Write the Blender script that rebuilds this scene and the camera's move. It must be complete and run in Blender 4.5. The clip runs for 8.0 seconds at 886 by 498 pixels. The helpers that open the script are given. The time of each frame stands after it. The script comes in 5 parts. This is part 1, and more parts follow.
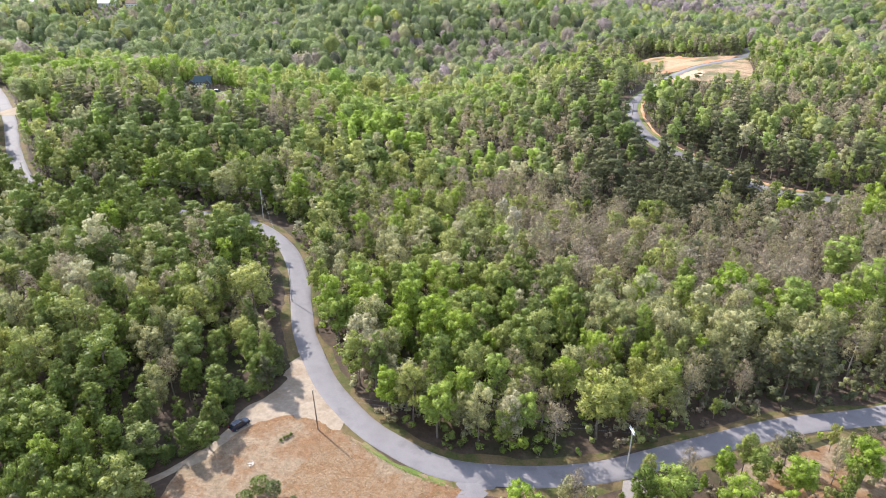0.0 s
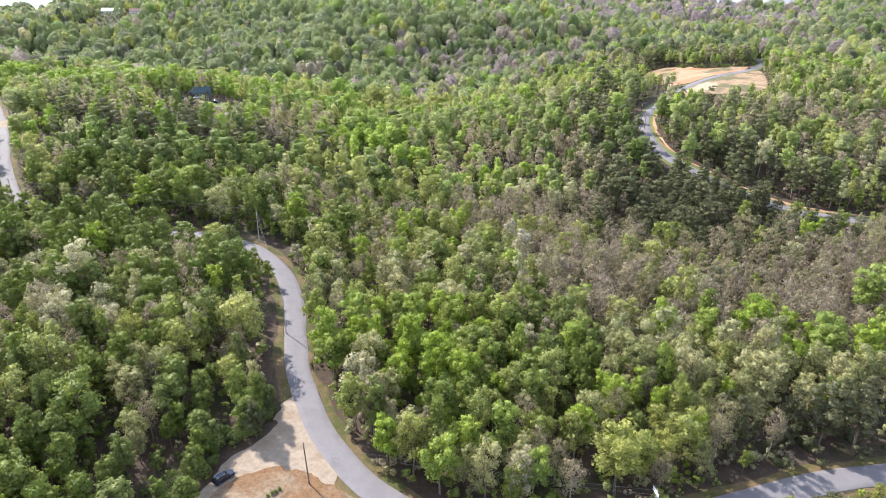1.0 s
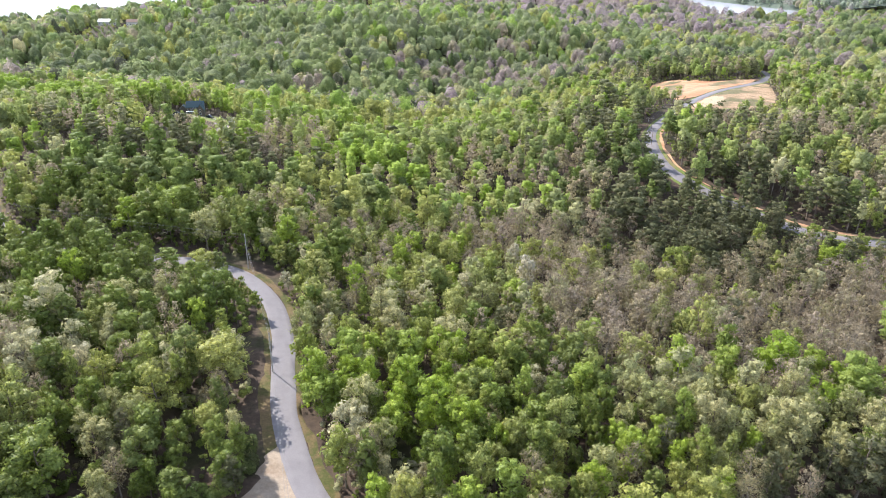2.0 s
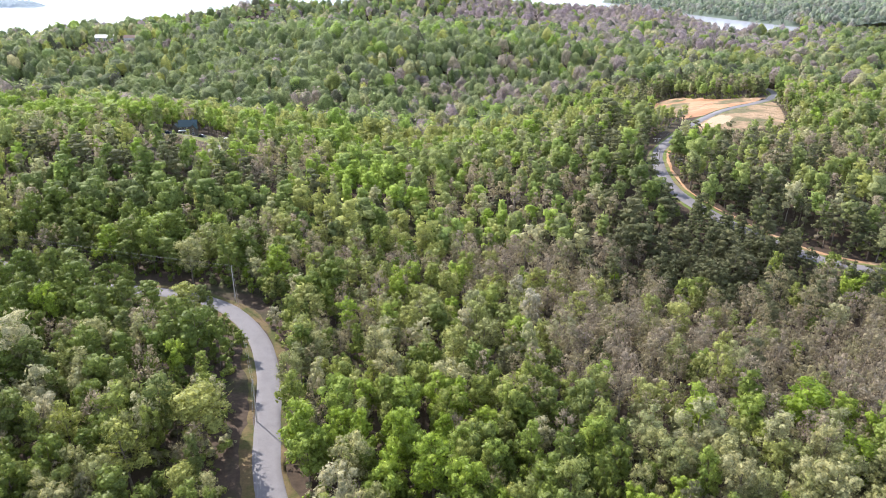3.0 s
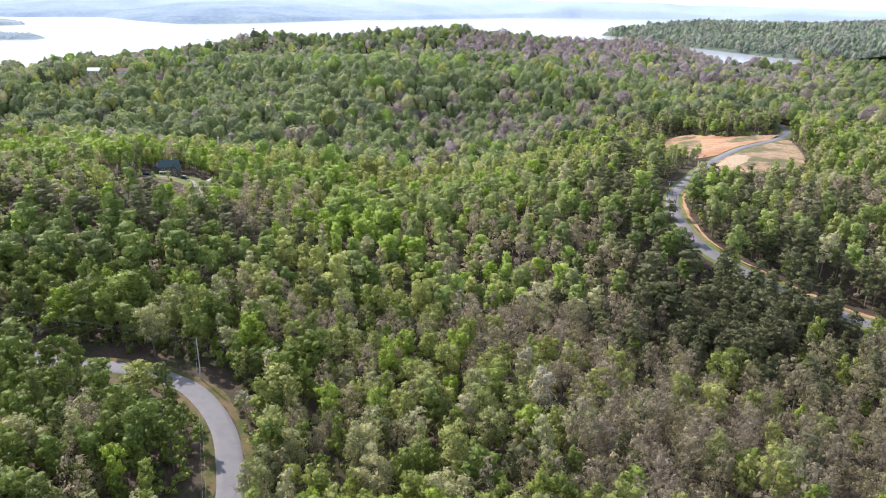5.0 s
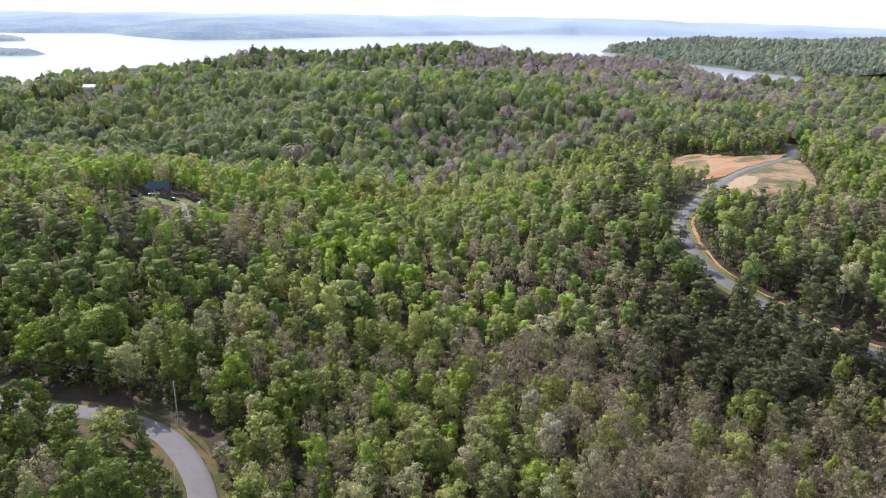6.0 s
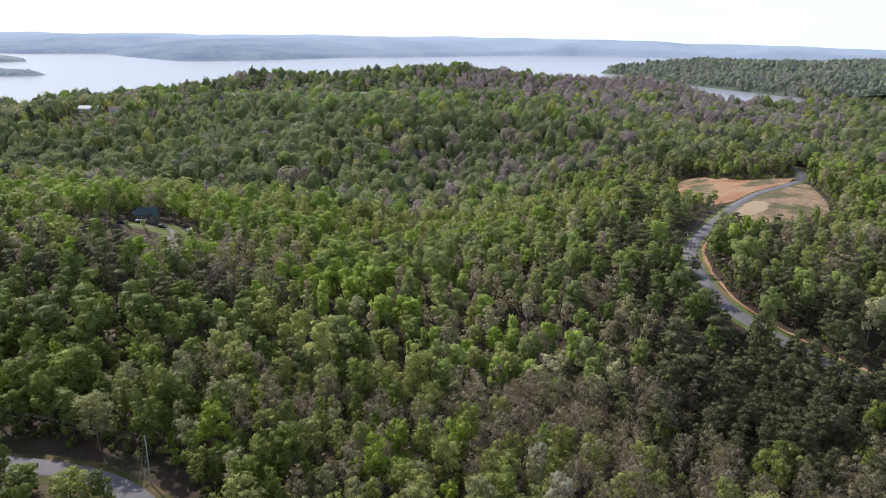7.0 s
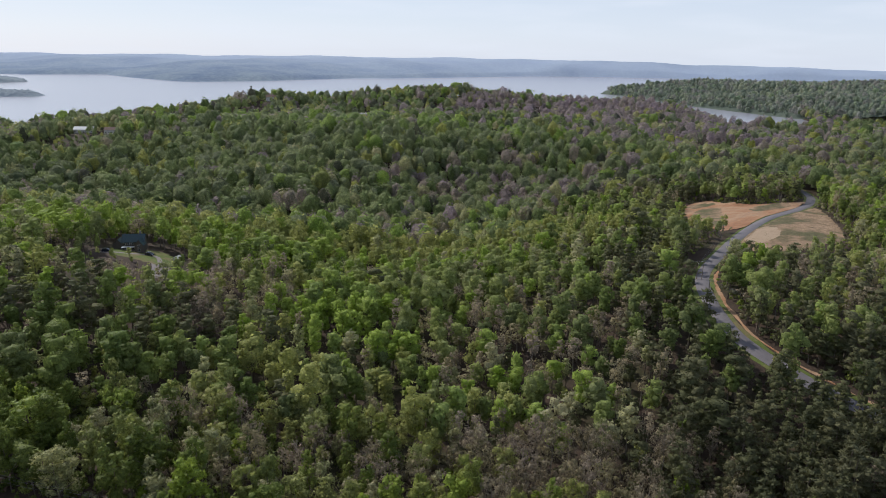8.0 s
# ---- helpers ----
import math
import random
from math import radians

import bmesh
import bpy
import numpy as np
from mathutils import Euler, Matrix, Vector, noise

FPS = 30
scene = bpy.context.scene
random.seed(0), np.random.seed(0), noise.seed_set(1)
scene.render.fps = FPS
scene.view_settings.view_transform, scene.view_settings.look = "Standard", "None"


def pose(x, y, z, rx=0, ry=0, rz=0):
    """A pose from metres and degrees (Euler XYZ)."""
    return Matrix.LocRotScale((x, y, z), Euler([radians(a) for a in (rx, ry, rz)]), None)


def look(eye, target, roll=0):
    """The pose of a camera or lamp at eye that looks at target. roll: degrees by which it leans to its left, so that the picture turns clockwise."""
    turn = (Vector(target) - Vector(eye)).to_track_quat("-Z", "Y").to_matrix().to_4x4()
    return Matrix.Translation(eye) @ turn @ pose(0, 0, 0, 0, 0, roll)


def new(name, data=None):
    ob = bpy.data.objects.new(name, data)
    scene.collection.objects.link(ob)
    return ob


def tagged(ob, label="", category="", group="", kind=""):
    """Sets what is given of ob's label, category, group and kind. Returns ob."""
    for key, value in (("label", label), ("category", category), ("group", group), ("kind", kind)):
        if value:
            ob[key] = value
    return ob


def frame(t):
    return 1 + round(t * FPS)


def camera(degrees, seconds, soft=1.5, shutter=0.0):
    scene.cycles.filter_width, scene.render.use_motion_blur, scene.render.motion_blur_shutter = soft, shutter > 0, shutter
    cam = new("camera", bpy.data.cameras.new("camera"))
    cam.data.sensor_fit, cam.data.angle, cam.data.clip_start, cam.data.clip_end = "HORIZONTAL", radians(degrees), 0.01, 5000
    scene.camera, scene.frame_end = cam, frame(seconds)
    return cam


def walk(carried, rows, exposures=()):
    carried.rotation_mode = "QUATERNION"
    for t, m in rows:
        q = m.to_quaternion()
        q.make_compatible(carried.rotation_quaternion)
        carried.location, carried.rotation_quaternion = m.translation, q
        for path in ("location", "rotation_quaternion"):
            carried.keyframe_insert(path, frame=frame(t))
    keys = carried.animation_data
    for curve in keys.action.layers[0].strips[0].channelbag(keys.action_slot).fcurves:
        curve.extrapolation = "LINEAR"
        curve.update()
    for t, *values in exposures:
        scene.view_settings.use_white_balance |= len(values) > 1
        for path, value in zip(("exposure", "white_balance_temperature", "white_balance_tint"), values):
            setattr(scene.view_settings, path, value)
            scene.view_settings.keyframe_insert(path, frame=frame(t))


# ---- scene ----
from mathutils.geometry import delaunay_2d_cdt

# ---------------------------------------------------------------- camera
cam = camera(65.9, 8.0, soft=1.0)
METRES, EYE, TILT, LEAN, TURN = 122.0, 100.0, -1.0, 0.0, 0.0
ROWS = [
    (0.0, 0.0, 0.0, 0.0, 0.3, -24.43, -0.67),
    (0.5, 0.0002, 0.0602, 0.0012, 0.54, -24.16, -0.72),
    (1.0, 0.0008, 0.1203, 0.0025, 0.82, -23.89, -0.76),
    (1.5, 0.0012, 0.1812, 0.0033, 0.86, -23.58, -0.78),
    (3.0, 0.0024, 0.3647, 0.0054, 0.92, -21.99, -0.87),
    (3.5, 0.0023, 0.4271, 0.0051, 0.93, -21.36, -0.9),
    (4.0, 0.0027, 0.4901, 0.0045, 0.95, -20.73, -0.91),
    (4.5, 0.0031, 0.5533, 0.0044, 0.95, -20.12, -0.93),
    (6.0, 0.0032, 0.7428, 0.0078, 0.96, -18.31, -1.03),
    (6.5, 0.0031, 0.807, 0.0081, 0.97, -17.51, -1.06),
    (7.0, 0.0028, 0.8714, 0.008, 0.96, -16.69, -1.06),
    (7.5, 0.0029, 0.9352, 0.0082, 0.96, -15.87, -1.09),
    (8.0, 0.003, 0.9999, 0.0096, 0.98, -15.07, -1.11),
]
EXPOSURES = [(t, stops, 6300, 11) for t, stops in ((0.0, 1.08), (2.0, 1.05), (3.5, 0.88), (4.5, 0.75), (5.5, 0.52), (6.5, 0.12), (7.0, -0.15), (7.5, -0.4), (8.0, -0.62))]
walk(cam, [(t, pose(0, 0, EYE, TILT, LEAN, TURN) @ pose(METRES * x, METRES * y, METRES * z, 90 + pitch, roll, yaw)) for t, x, y, z, yaw, pitch, roll in ROWS], EXPOSURES)

# ---------------------------------------------------------------- sky and sun
SUN_UP, SUN_TURN = 40.0, -46.0      # degrees above the horizon; from straight ahead, towards the right
world = bpy.data.worlds.new("sky")
scene.world = world
world.use_nodes = True
wn = world.node_tree.nodes
wl = world.node_tree.links
sky = wn.new("ShaderNodeTexSky")
sky.sky_type = "NISHITA"
sky.sun_disc = False
sky.sun_elevation = radians(SUN_UP)
sky.sun_rotation = radians(SUN_TURN)
sky.altitude = 200
sky.air_density = 1.0
sky.dust_density = 0.5
sky.ozone_density = 1.0
wn["Background"].inputs["Strength"].default_value = 0.15
# thin bright haze and high cloud over the blue
veil = wn.new("ShaderNodeMix")
veil.data_type = "RGBA"
veil.inputs[0].default_value = 0.8
# the haze is brightest low over the horizon
sky_at = wn.new("ShaderNodeTexCoord")
sky_up = wn.new("ShaderNodeSeparateXYZ")
haze = wn.new("ShaderNodeValToRGB")
haze.color_ramp.elements[0].position, haze.color_ramp.elements[0].color = 0.02, (0.765, 0.845, 0.98, 1)
haze.color_ramp.elements[1].position, haze.color_ramp.elements[1].color = 0.50, (0.30, 0.37, 0.52, 1)
haze_lift = wn.new("ShaderNodeMix")
haze_lift.data_type = "RGBA"
haze_lift.blend_type = "MULTIPLY"
haze_lift.inputs[0].default_value = 1.0
haze_lift.inputs[7].default_value = (10.0, 10.0, 10.0, 1)
wl.new(sky_at.outputs["Generated"], sky_up.inputs["Vector"])
wl.new(sky_up.outputs["Z"], haze.inputs["Fac"])
wl.new(haze.outputs["Color"], haze_lift.inputs[6])
wl.new(haze_lift.outputs[2], veil.inputs[7])
wl.new(sky.outputs["Color"], veil.inputs[6])
cloud_at = wn.new("ShaderNodeTexCoord")
cloud_map = wn.new("ShaderNodeMapping")
cloud_map.inputs["Scale"].default_value = (2.0, 2.0, 14.0)
cloud = wn.new("ShaderNodeTexNoise")
cloud.inputs["Scale"].default_value = 3.0
cloud.inputs["Detail"].default_value = 7
cloud_ramp = wn.new("ShaderNodeValToRGB")
cloud_ramp.color_ramp.elements[0].position, cloud_ramp.color_ramp.elements[0].color = 0.45, (0, 0, 0, 1)
cloud_ramp.color_ramp.elements[1].position, cloud_ramp.color_ramp.elements[1].color = 0.75, (0.5, 0.5, 0.5, 1)
clouds = wn.new("ShaderNodeMix")
clouds.data_type = "RGBA"
clouds.inputs[7].default_value = (8.3, 8.8, 9.6, 1)
wl.new(cloud_at.outputs["Generated"], cloud_map.inputs["Vector"])
wl.new(cloud_map.outputs["Vector"], cloud.inputs["Vector"])
wl.new(cloud.outputs["Fac"], cloud_ramp.inputs["Fac"])
wl.new(cloud_ramp.outputs["Color"], clouds.inputs[0])
wl.new(veil.outputs[2], clouds.inputs[6])
wl.new(clouds.outputs[2], wn["Background"].inputs["Color"])

sun_data = bpy.data.lights.new("sun", "SUN")
sun_data.energy = 5.0
sun_data.angle = radians(0.6)
sun_data.color = (1.0, 0.95, 0.87)
sun = new("sun", sun_data)
sun_way = Vector((math.sin(radians(SUN_TURN)) * math.cos(radians(SUN_UP)), math.cos(radians(SUN_TURN)) * math.cos(radians(SUN_UP)), math.sin(radians(SUN_UP))))
sun.matrix_world = look(sun_way * 800 + Vector((0, 300, 0)), (0, 300, 0))

# ---------------------------------------------------------------- materials


def material(name, rough=0.8, spec=0.3):
    m = bpy.data.materials.new(name)
    m.use_nodes = True
    b = m.node_tree.nodes["Principled BSDF"]
    b.inputs["Roughness"].default_value = rough
    b.inputs["Specular IOR Level"].default_value = spec
    return m, m.node_tree.nodes, m.node_tree.links, b


def ramp(nodes, stops, mode="LINEAR"):
    r = nodes.new("ShaderNodeValToRGB")
    r.color_ramp.interpolation = mode
    while len(r.color_ramp.elements) < len(stops):
        r.color_ramp.elements.new(0.5)
    for e, (p, c) in zip(r.color_ramp.elements, stops):
        e.position = p
        e.color = (*c, 1)
    return r


def noise_node(nodes, links, scale, detail=4, rough=0.6):
    c = nodes.new("ShaderNodeTexCoord")
    n = nodes.new("ShaderNodeTexNoise")
    n.inputs["Scale"].default_value = scale
    n.inputs["Detail"].default_value = detail
    n.inputs["Roughness"].default_value = rough
    links.new(c.outputs["Object"], n.inputs["Vector"])
    return n


def mix_node(nodes, links, fac, a, b, blend="MIX"):
    x = nodes.new("ShaderNodeMix")
    x.data_type = "RGBA"
    x.blend_type = blend
    for socket, value in ((x.inputs[0], fac), (x.inputs[6], a), (x.inputs[7], b)):
        if hasattr(value, "is_output"):
            links.new(value, socket)
        elif isinstance(value, (int, float)):
            socket.default_value = value
        else:
            socket.default_value = (*value, 1)
    return x.outputs[2]


def bump_node(nodes, links, height, strength, distance, target):
    b = nodes.new("ShaderNodeBump")
    b.inputs["Strength"].default_value = strength
    b.inputs["Distance"].default_value = distance
    links.new(height, b.inputs["Height"])
    links.new(b.outputs["Normal"], target.inputs["Normal"])


def patchy(name, big_scale, big, fine_scale, fine, bump=0.3, rough=0.9, depth=0.15):
    """A ground surface: large patches of colour with a finer grain over them."""
    m, n, l, b = material(name, rough, 0.2)
    a = noise_node(n, l, big_scale, 5, 0.62)
    f = noise_node(n, l, fine_scale, 5, 0.7)
    ra, rf = ramp(n, big), ramp(n, fine)
    l.new(a.outputs["Fac"], ra.inputs["Fac"])
    l.new(f.outputs["Fac"], rf.inputs["Fac"])
    l.new(mix_node(n, l, 0.85, ra.outputs["Color"], rf.outputs["Color"], "MULTIPLY"), b.inputs["Base Color"])
    bump_node(n, l, f.outputs["Fac"], bump, depth, b)
    return m


def plain(name, colour, rough=0.6, metal=0.0, spec=0.4, grain=6.0, amount=0.25):
    m, n, l, b = material(name, rough, spec)
    b.inputs["Metallic"].default_value = metal
    f = noise_node(n, l, grain, 4, 0.65)
    r = ramp(n, [(0.3, tuple(c * (1 - amount) for c in colour)), (0.7, tuple(min(1, c * (1 + amount)) for c in colour))])
    l.new(f.outputs["Fac"], r.inputs["Fac"])
    l.new(r.outputs["Color"], b.inputs["Base Color"])
    return m


LITTER = patchy("leaf_litter", 0.045, [(0.3, (0.072, 0.049, 0.033)), (0.5, (0.090, 0.062, 0.045)), (0.62, (0.054, 0.052, 0.023)), (0.75, (0.101, 0.076, 0.054))], 0.9, [(0.3, (0.45, 0.45, 0.45)), (0.7, (1.0, 1.0, 1.0))], 0.6)
VERGE = patchy("verge_grass", 0.12, [(0.3, (0.179, 0.117, 0.066)), (0.48, (0.142, 0.105, 0.048)), (0.58, (0.071, 0.080, 0.021)), (0.72, (0.171, 0.111, 0.060))], 1.8, [(0.3, (0.55, 0.55, 0.55)), (0.7, (1.0, 1.0, 1.0))], 0.5)
GREEN_VERGE = patchy("green_verge", 0.10, [(0.3, (0.10, 0.14, 0.03)), (0.5, (0.14, 0.17, 0.045)), (0.62, (0.22, 0.17, 0.09)), (0.75, (0.12, 0.16, 0.04))], 1.5, [(0.3, (0.6, 0.6, 0.6)), (0.7, (1.0, 1.0, 1.0))], 0.5)
STRAW = patchy("straw_field", 0.09, [(0.28, (0.262, 0.200, 0.138)), (0.40, (0.215, 0.158, 0.104)), (0.47, (0.270, 0.196, 0.132)), (0.54, (0.225, 0.138, 0.080)), (0.62, (0.215, 0.115, 0.058)), (0.74, (0.140, 0.125, 0.056))], 1.3, [(0.34, (0.56, 0.56, 0.56)), (0.62, (1.05, 1.05, 1.05))], 0.8, depth=0.3)
SCRUB = patchy("scrubby_clearing", 0.05, [(0.30, (0.117, 0.113, 0.050)), (0.42, (0.162, 0.135, 0.072)), (0.50, (0.306, 0.207, 0.126)), (0.58, (0.396, 0.270, 0.171)), (0.68, (0.180, 0.126, 0.072))], 0.35, [(0.3, (0.5, 0.5, 0.5)), (0.66, (1.08, 1.08, 1.08))], 0.6)
LITTER_VERGE = patchy("litter_verge", 0.16, [(0.3, (0.180, 0.122, 0.081)), (0.48, (0.135, 0.099, 0.063)), (0.6, (0.090, 0.095, 0.036)), (0.72, (0.189, 0.135, 0.090))], 1.6, [(0.3, (0.5, 0.5, 0.5)), (0.7, (1.0, 1.0, 1.0))], 0.6)
SAND = patchy("pale_sand", 0.15, [(0.3, (0.385, 0.279, 0.183)), (0.7, (0.437, 0.323, 0.218))], 1.2, [(0.3, (0.8, 0.8, 0.8)), (0.7, (1.0, 1.0, 1.0))], 0.3)
DIRT = patchy("sandy_dirt", 0.16, [(0.3, (0.275, 0.208, 0.150)), (0.5, (0.335, 0.265, 0.200)), (0.7, (0.225, 0.160, 0.112))], 1.1, [(0.3, (0.66, 0.66, 0.66)), (0.7, (1.0, 1.0, 1.0))], 0.3)
CLAY = patchy("bare_clay", 0.035, [(0.30, (0.361, 0.190, 0.100)), (0.44, (0.422, 0.271, 0.166)), (0.54, (0.401, 0.221, 0.121)), (0.62, (0.331, 0.161, 0.085)), (0.70, (0.150, 0.125, 0.060))], 0.5, [(0.3, (0.65, 0.65, 0.65)), (0.7, (1.05, 1.05, 1.05))], 0.5)
ASPHALT = patchy("worn_asphalt", 0.14, [(0.3, (0.162, 0.147, 0.152)), (0.55, (0.196, 0.179, 0.184)), (0.75, (0.143, 0.130, 0.135))], 3.5, [(0.3, (0.82, 0.82, 0.82)), (0.7, (1.0, 1.0, 1.0))], 0.2, 0.75, 0.03)
GRAVEL = patchy("gravel", 0.2, [(0.3, (0.248, 0.218, 0.208)), (0.7, (0.303, 0.260, 0.244))], 2.5, [(0.3, (0.7, 0.7, 0.7)), (0.7, (1.0, 1.0, 1.0))], 0.4)
BARK = plain("bark", (0.16, 0.13, 0.105), 0.9, 0, 0.2, 2.5, 0.45)
PALE_BARK = plain("pale_bark", (0.21, 0.18, 0.15), 0.9, 0, 0.2, 2.5, 0.4)
POLE_WOOD = plain("pole_wood", (0.17, 0.13, 0.10), 0.85, 0, 0.2, 2.0, 0.35)
GREY_WOOD = plain("grey_wood", (0.42, 0.39, 0.36), 0.85, 0, 0.2, 2.0, 0.3)
PALE_METAL = plain("galvanised", (0.62, 0.62, 0.63), 0.45, 0.6, 0.5, 3.0, 0.15)
CABLE = plain("cable", (0.15, 0.15, 0.16), 0.7, 0.1, 0.5, 1.0, 0.1)


def leaf(name, tints, grain, through_light=0.45, per_tree="object", rough=0.55, open_share=0.56, tuft=0.0, gloss=0.25, spread=0.55, down=0.0, mottle=0.22):
    """Leaves: each tree takes a colour of its own from tints, each spray a shade of it. Part of the light passes through,
    and gaps between the single leaves of a spray are left open."""
    m, n, l, b = material(name, rough, gloss)
    b.inputs["Sheen Weight"].default_value = down
    b.inputs["Sheen Roughness"].default_value = 0.4
    if per_tree == "object":
        source = n.new("ShaderNodeObjectInfo").outputs["Random"]
    else:
        a = n.new("ShaderNodeAttribute")
        a.attribute_name = "tint"
        source = a.outputs["Fac"]
    r = ramp(n, tints)
    l.new(source, r.inputs["Fac"])
    g = n.new("ShaderNodeNewGeometry")
    shade = ramp(n, [(0.0, (1 - mottle, 1 - 0.95 * mottle, 1 - mottle)), (0.6, (1.0, 1.0, 1.0)), (1.0, (1 + mottle, 1 + 0.8 * mottle, 1 + 0.4 * mottle))])
    l.new(g.outputs["Random Per Island"], shade.inputs["Fac"])
    colour = mix_node(n, l, 1.0, r.outputs["Color"], shade.outputs["Color"], "MULTIPLY")
    if tuft:
        f = noise_node(n, l, tuft, 3.0, 0.7)
        tone = ramp(n, [(0.31, (1 - 0.9 * spread, 1 - 0.86 * spread, 1 - 0.92 * spread)), (0.52, (1.0, 1.0, 1.0)), (0.70, (1.0 + spread, 1.0 + 0.9 * spread, 1.0 + 0.64 * spread))])
        l.new(f.outputs["Fac"], tone.inputs["Fac"])
        colour = mix_node(n, l, 1.0, colour, tone.outputs["Color"], "MULTIPLY")
        if tuft < 1.0:
            bump_node(n, l, f.outputs["Fac"], 0.9, 2.0 / tuft, b)
    l.new(colour, b.inputs["Base Color"])
    t = n.new("ShaderNodeBsdfTranslucent")
    l.new(colour, t.inputs["Color"])
    x = n.new("ShaderNodeMixShader")
    x.inputs["Fac"].default_value = through_light
    l.new(b.outputs["BSDF"], x.inputs[1])
    l.new(t.outputs["BSDF"], x.inputs[2])
    if not grain:
        l.new(x.outputs["Shader"], n["Material Output"].inputs["Surface"])
        return m
    gaps = noise_node(n, l, grain, 1.0, 0.5)
    cut = n.new("ShaderNodeMath")
    cut.operation = "GREATER_THAN"
    cut.inputs[1].default_value = open_share
    l.new(gaps.outputs["Fac"], cut.inputs[0])
    clear = n.new("ShaderNodeBsdfTransparent")
    y = n.new("ShaderNodeMixShader")
    l.new(cut.outputs["Value"], y.inputs["Fac"])
    l.new(x.outputs["Shader"], y.inputs[1])
    l.new(clear.outputs["BSDF"], y.inputs[2])
    l.new(y.outputs["Shader"], n["Material Output"].inputs["Surface"])
    return m


TINTS = {
    "bright": [(0.0, (0.215, 0.299, 0.034)), (0.5, (0.265, 0.339, 0.052)), (1.0, (0.237, 0.299, 0.070))],
    "gold": [(0.0, (0.274, 0.295, 0.075)), (0.5, (0.316, 0.324, 0.095)), (1.0, (0.248, 0.280, 0.085))],
    "green": [(0.0, (0.193, 0.237, 0.055)), (0.5, (0.248, 0.284, 0.068)), (1.0, (0.224, 0.247, 0.080))],
    "deep": [(0.0, (0.116, 0.157, 0.030)), (0.5, (0.153, 0.193, 0.037)), (1.0, (0.140, 0.167, 0.049))],
    "sage": [(0.0, (0.264, 0.278, 0.112)), (0.5, (0.328, 0.324, 0.148)), (1.0, (0.370, 0.349, 0.179))],
    "bud": [(0.0, (0.255, 0.209, 0.158)), (0.35, (0.297, 0.246, 0.170)), (0.65, (0.271, 0.241, 0.130)), (1.0, (0.297, 0.239, 0.194))],
    "cream": [(0.0, (0.370, 0.352, 0.205)), (0.6, (0.430, 0.395, 0.262)), (1.0, (0.350, 0.341, 0.185))],
    "pine": [(0.0, (0.089, 0.097, 0.045)), (0.5, (0.116, 0.119, 0.055)), (1.0, (0.139, 0.137, 0.074))],
}
KINDS = list(TINTS)
PASS = {k: 0.34 if k in ("pine", "deep") else 0.44 for k in KINDS}
OPEN = {"bud": -0.09, "sage": -0.03, "gold": -0.02, "cream": -0.02, "pine": 0.0}
SPREAD = {k: 0.25 if k == "pine" else 0.55 for k in KINDS}
LEAF = {k: leaf(k + "_leaves", v, 3.6, PASS[k], tuft=2.3, open_share=0.56 + OPEN.get(k, 0.0), spread=SPREAD[k]) for k, v in TINTS.items()}
WOODS = {}
for k, v in TINTS.items():
    for g, s, o, f in (("close", 3.0, 0.56, 2.0), ("low", 2.6, 0.55, 1.8), ("middle", 1.9, 0.58, 1.2), ("slope", 1.15, 0.61, 0.8), ("far", 0.75, 0.62, 0.5), ("headland", 0.75, 0.62, 0.4)):
        shine = 0.15 if g in ("far", "slope", "middle", "headland") else 0.22
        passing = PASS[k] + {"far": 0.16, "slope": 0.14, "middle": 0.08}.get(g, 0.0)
        haze_blue = {"far": 1.5, "slope": 1.35}.get(g, 1.0) if k in ("bud", "pine") else 1.15 if k in ("sage", "cream", "gold") else {"far": 2.0, "slope": 1.9, "middle": 1.35}.get(g, 1.0)     # haze put into the leaf colour: more blue the farther the woods
        # brightens the leaf colours of farther woods, in place of light from haze
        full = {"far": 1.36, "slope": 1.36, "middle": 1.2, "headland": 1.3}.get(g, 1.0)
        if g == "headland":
            # a pale haze tone is mixed half and half into the headland's leaves
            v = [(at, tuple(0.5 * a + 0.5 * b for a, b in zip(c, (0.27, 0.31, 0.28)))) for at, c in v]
            haze_blue = 1.25
        WOODS[k, g] = leaf(k + "_" + g + "_woods", [(at, (c[0] * full, c[1] * full, min(c[2] * haze_blue, 0.9 * c[0]) * full)) for at, c in v], s, passing, "attribute", 0.65, o + (0.03 if g == "low" else OPEN.get(k, 0.0)), f, shine, SPREAD[k] * {"far": 0.8, "slope": 0.8, "middle": 0.8}.get(g, 1.0), 0.0, {"far": 0.06, "slope": 0.08, "middle": 0.10}.get(g, 0.18))

# ---------------------------------------------------------------- the lie of the land
LAKE = -36.0
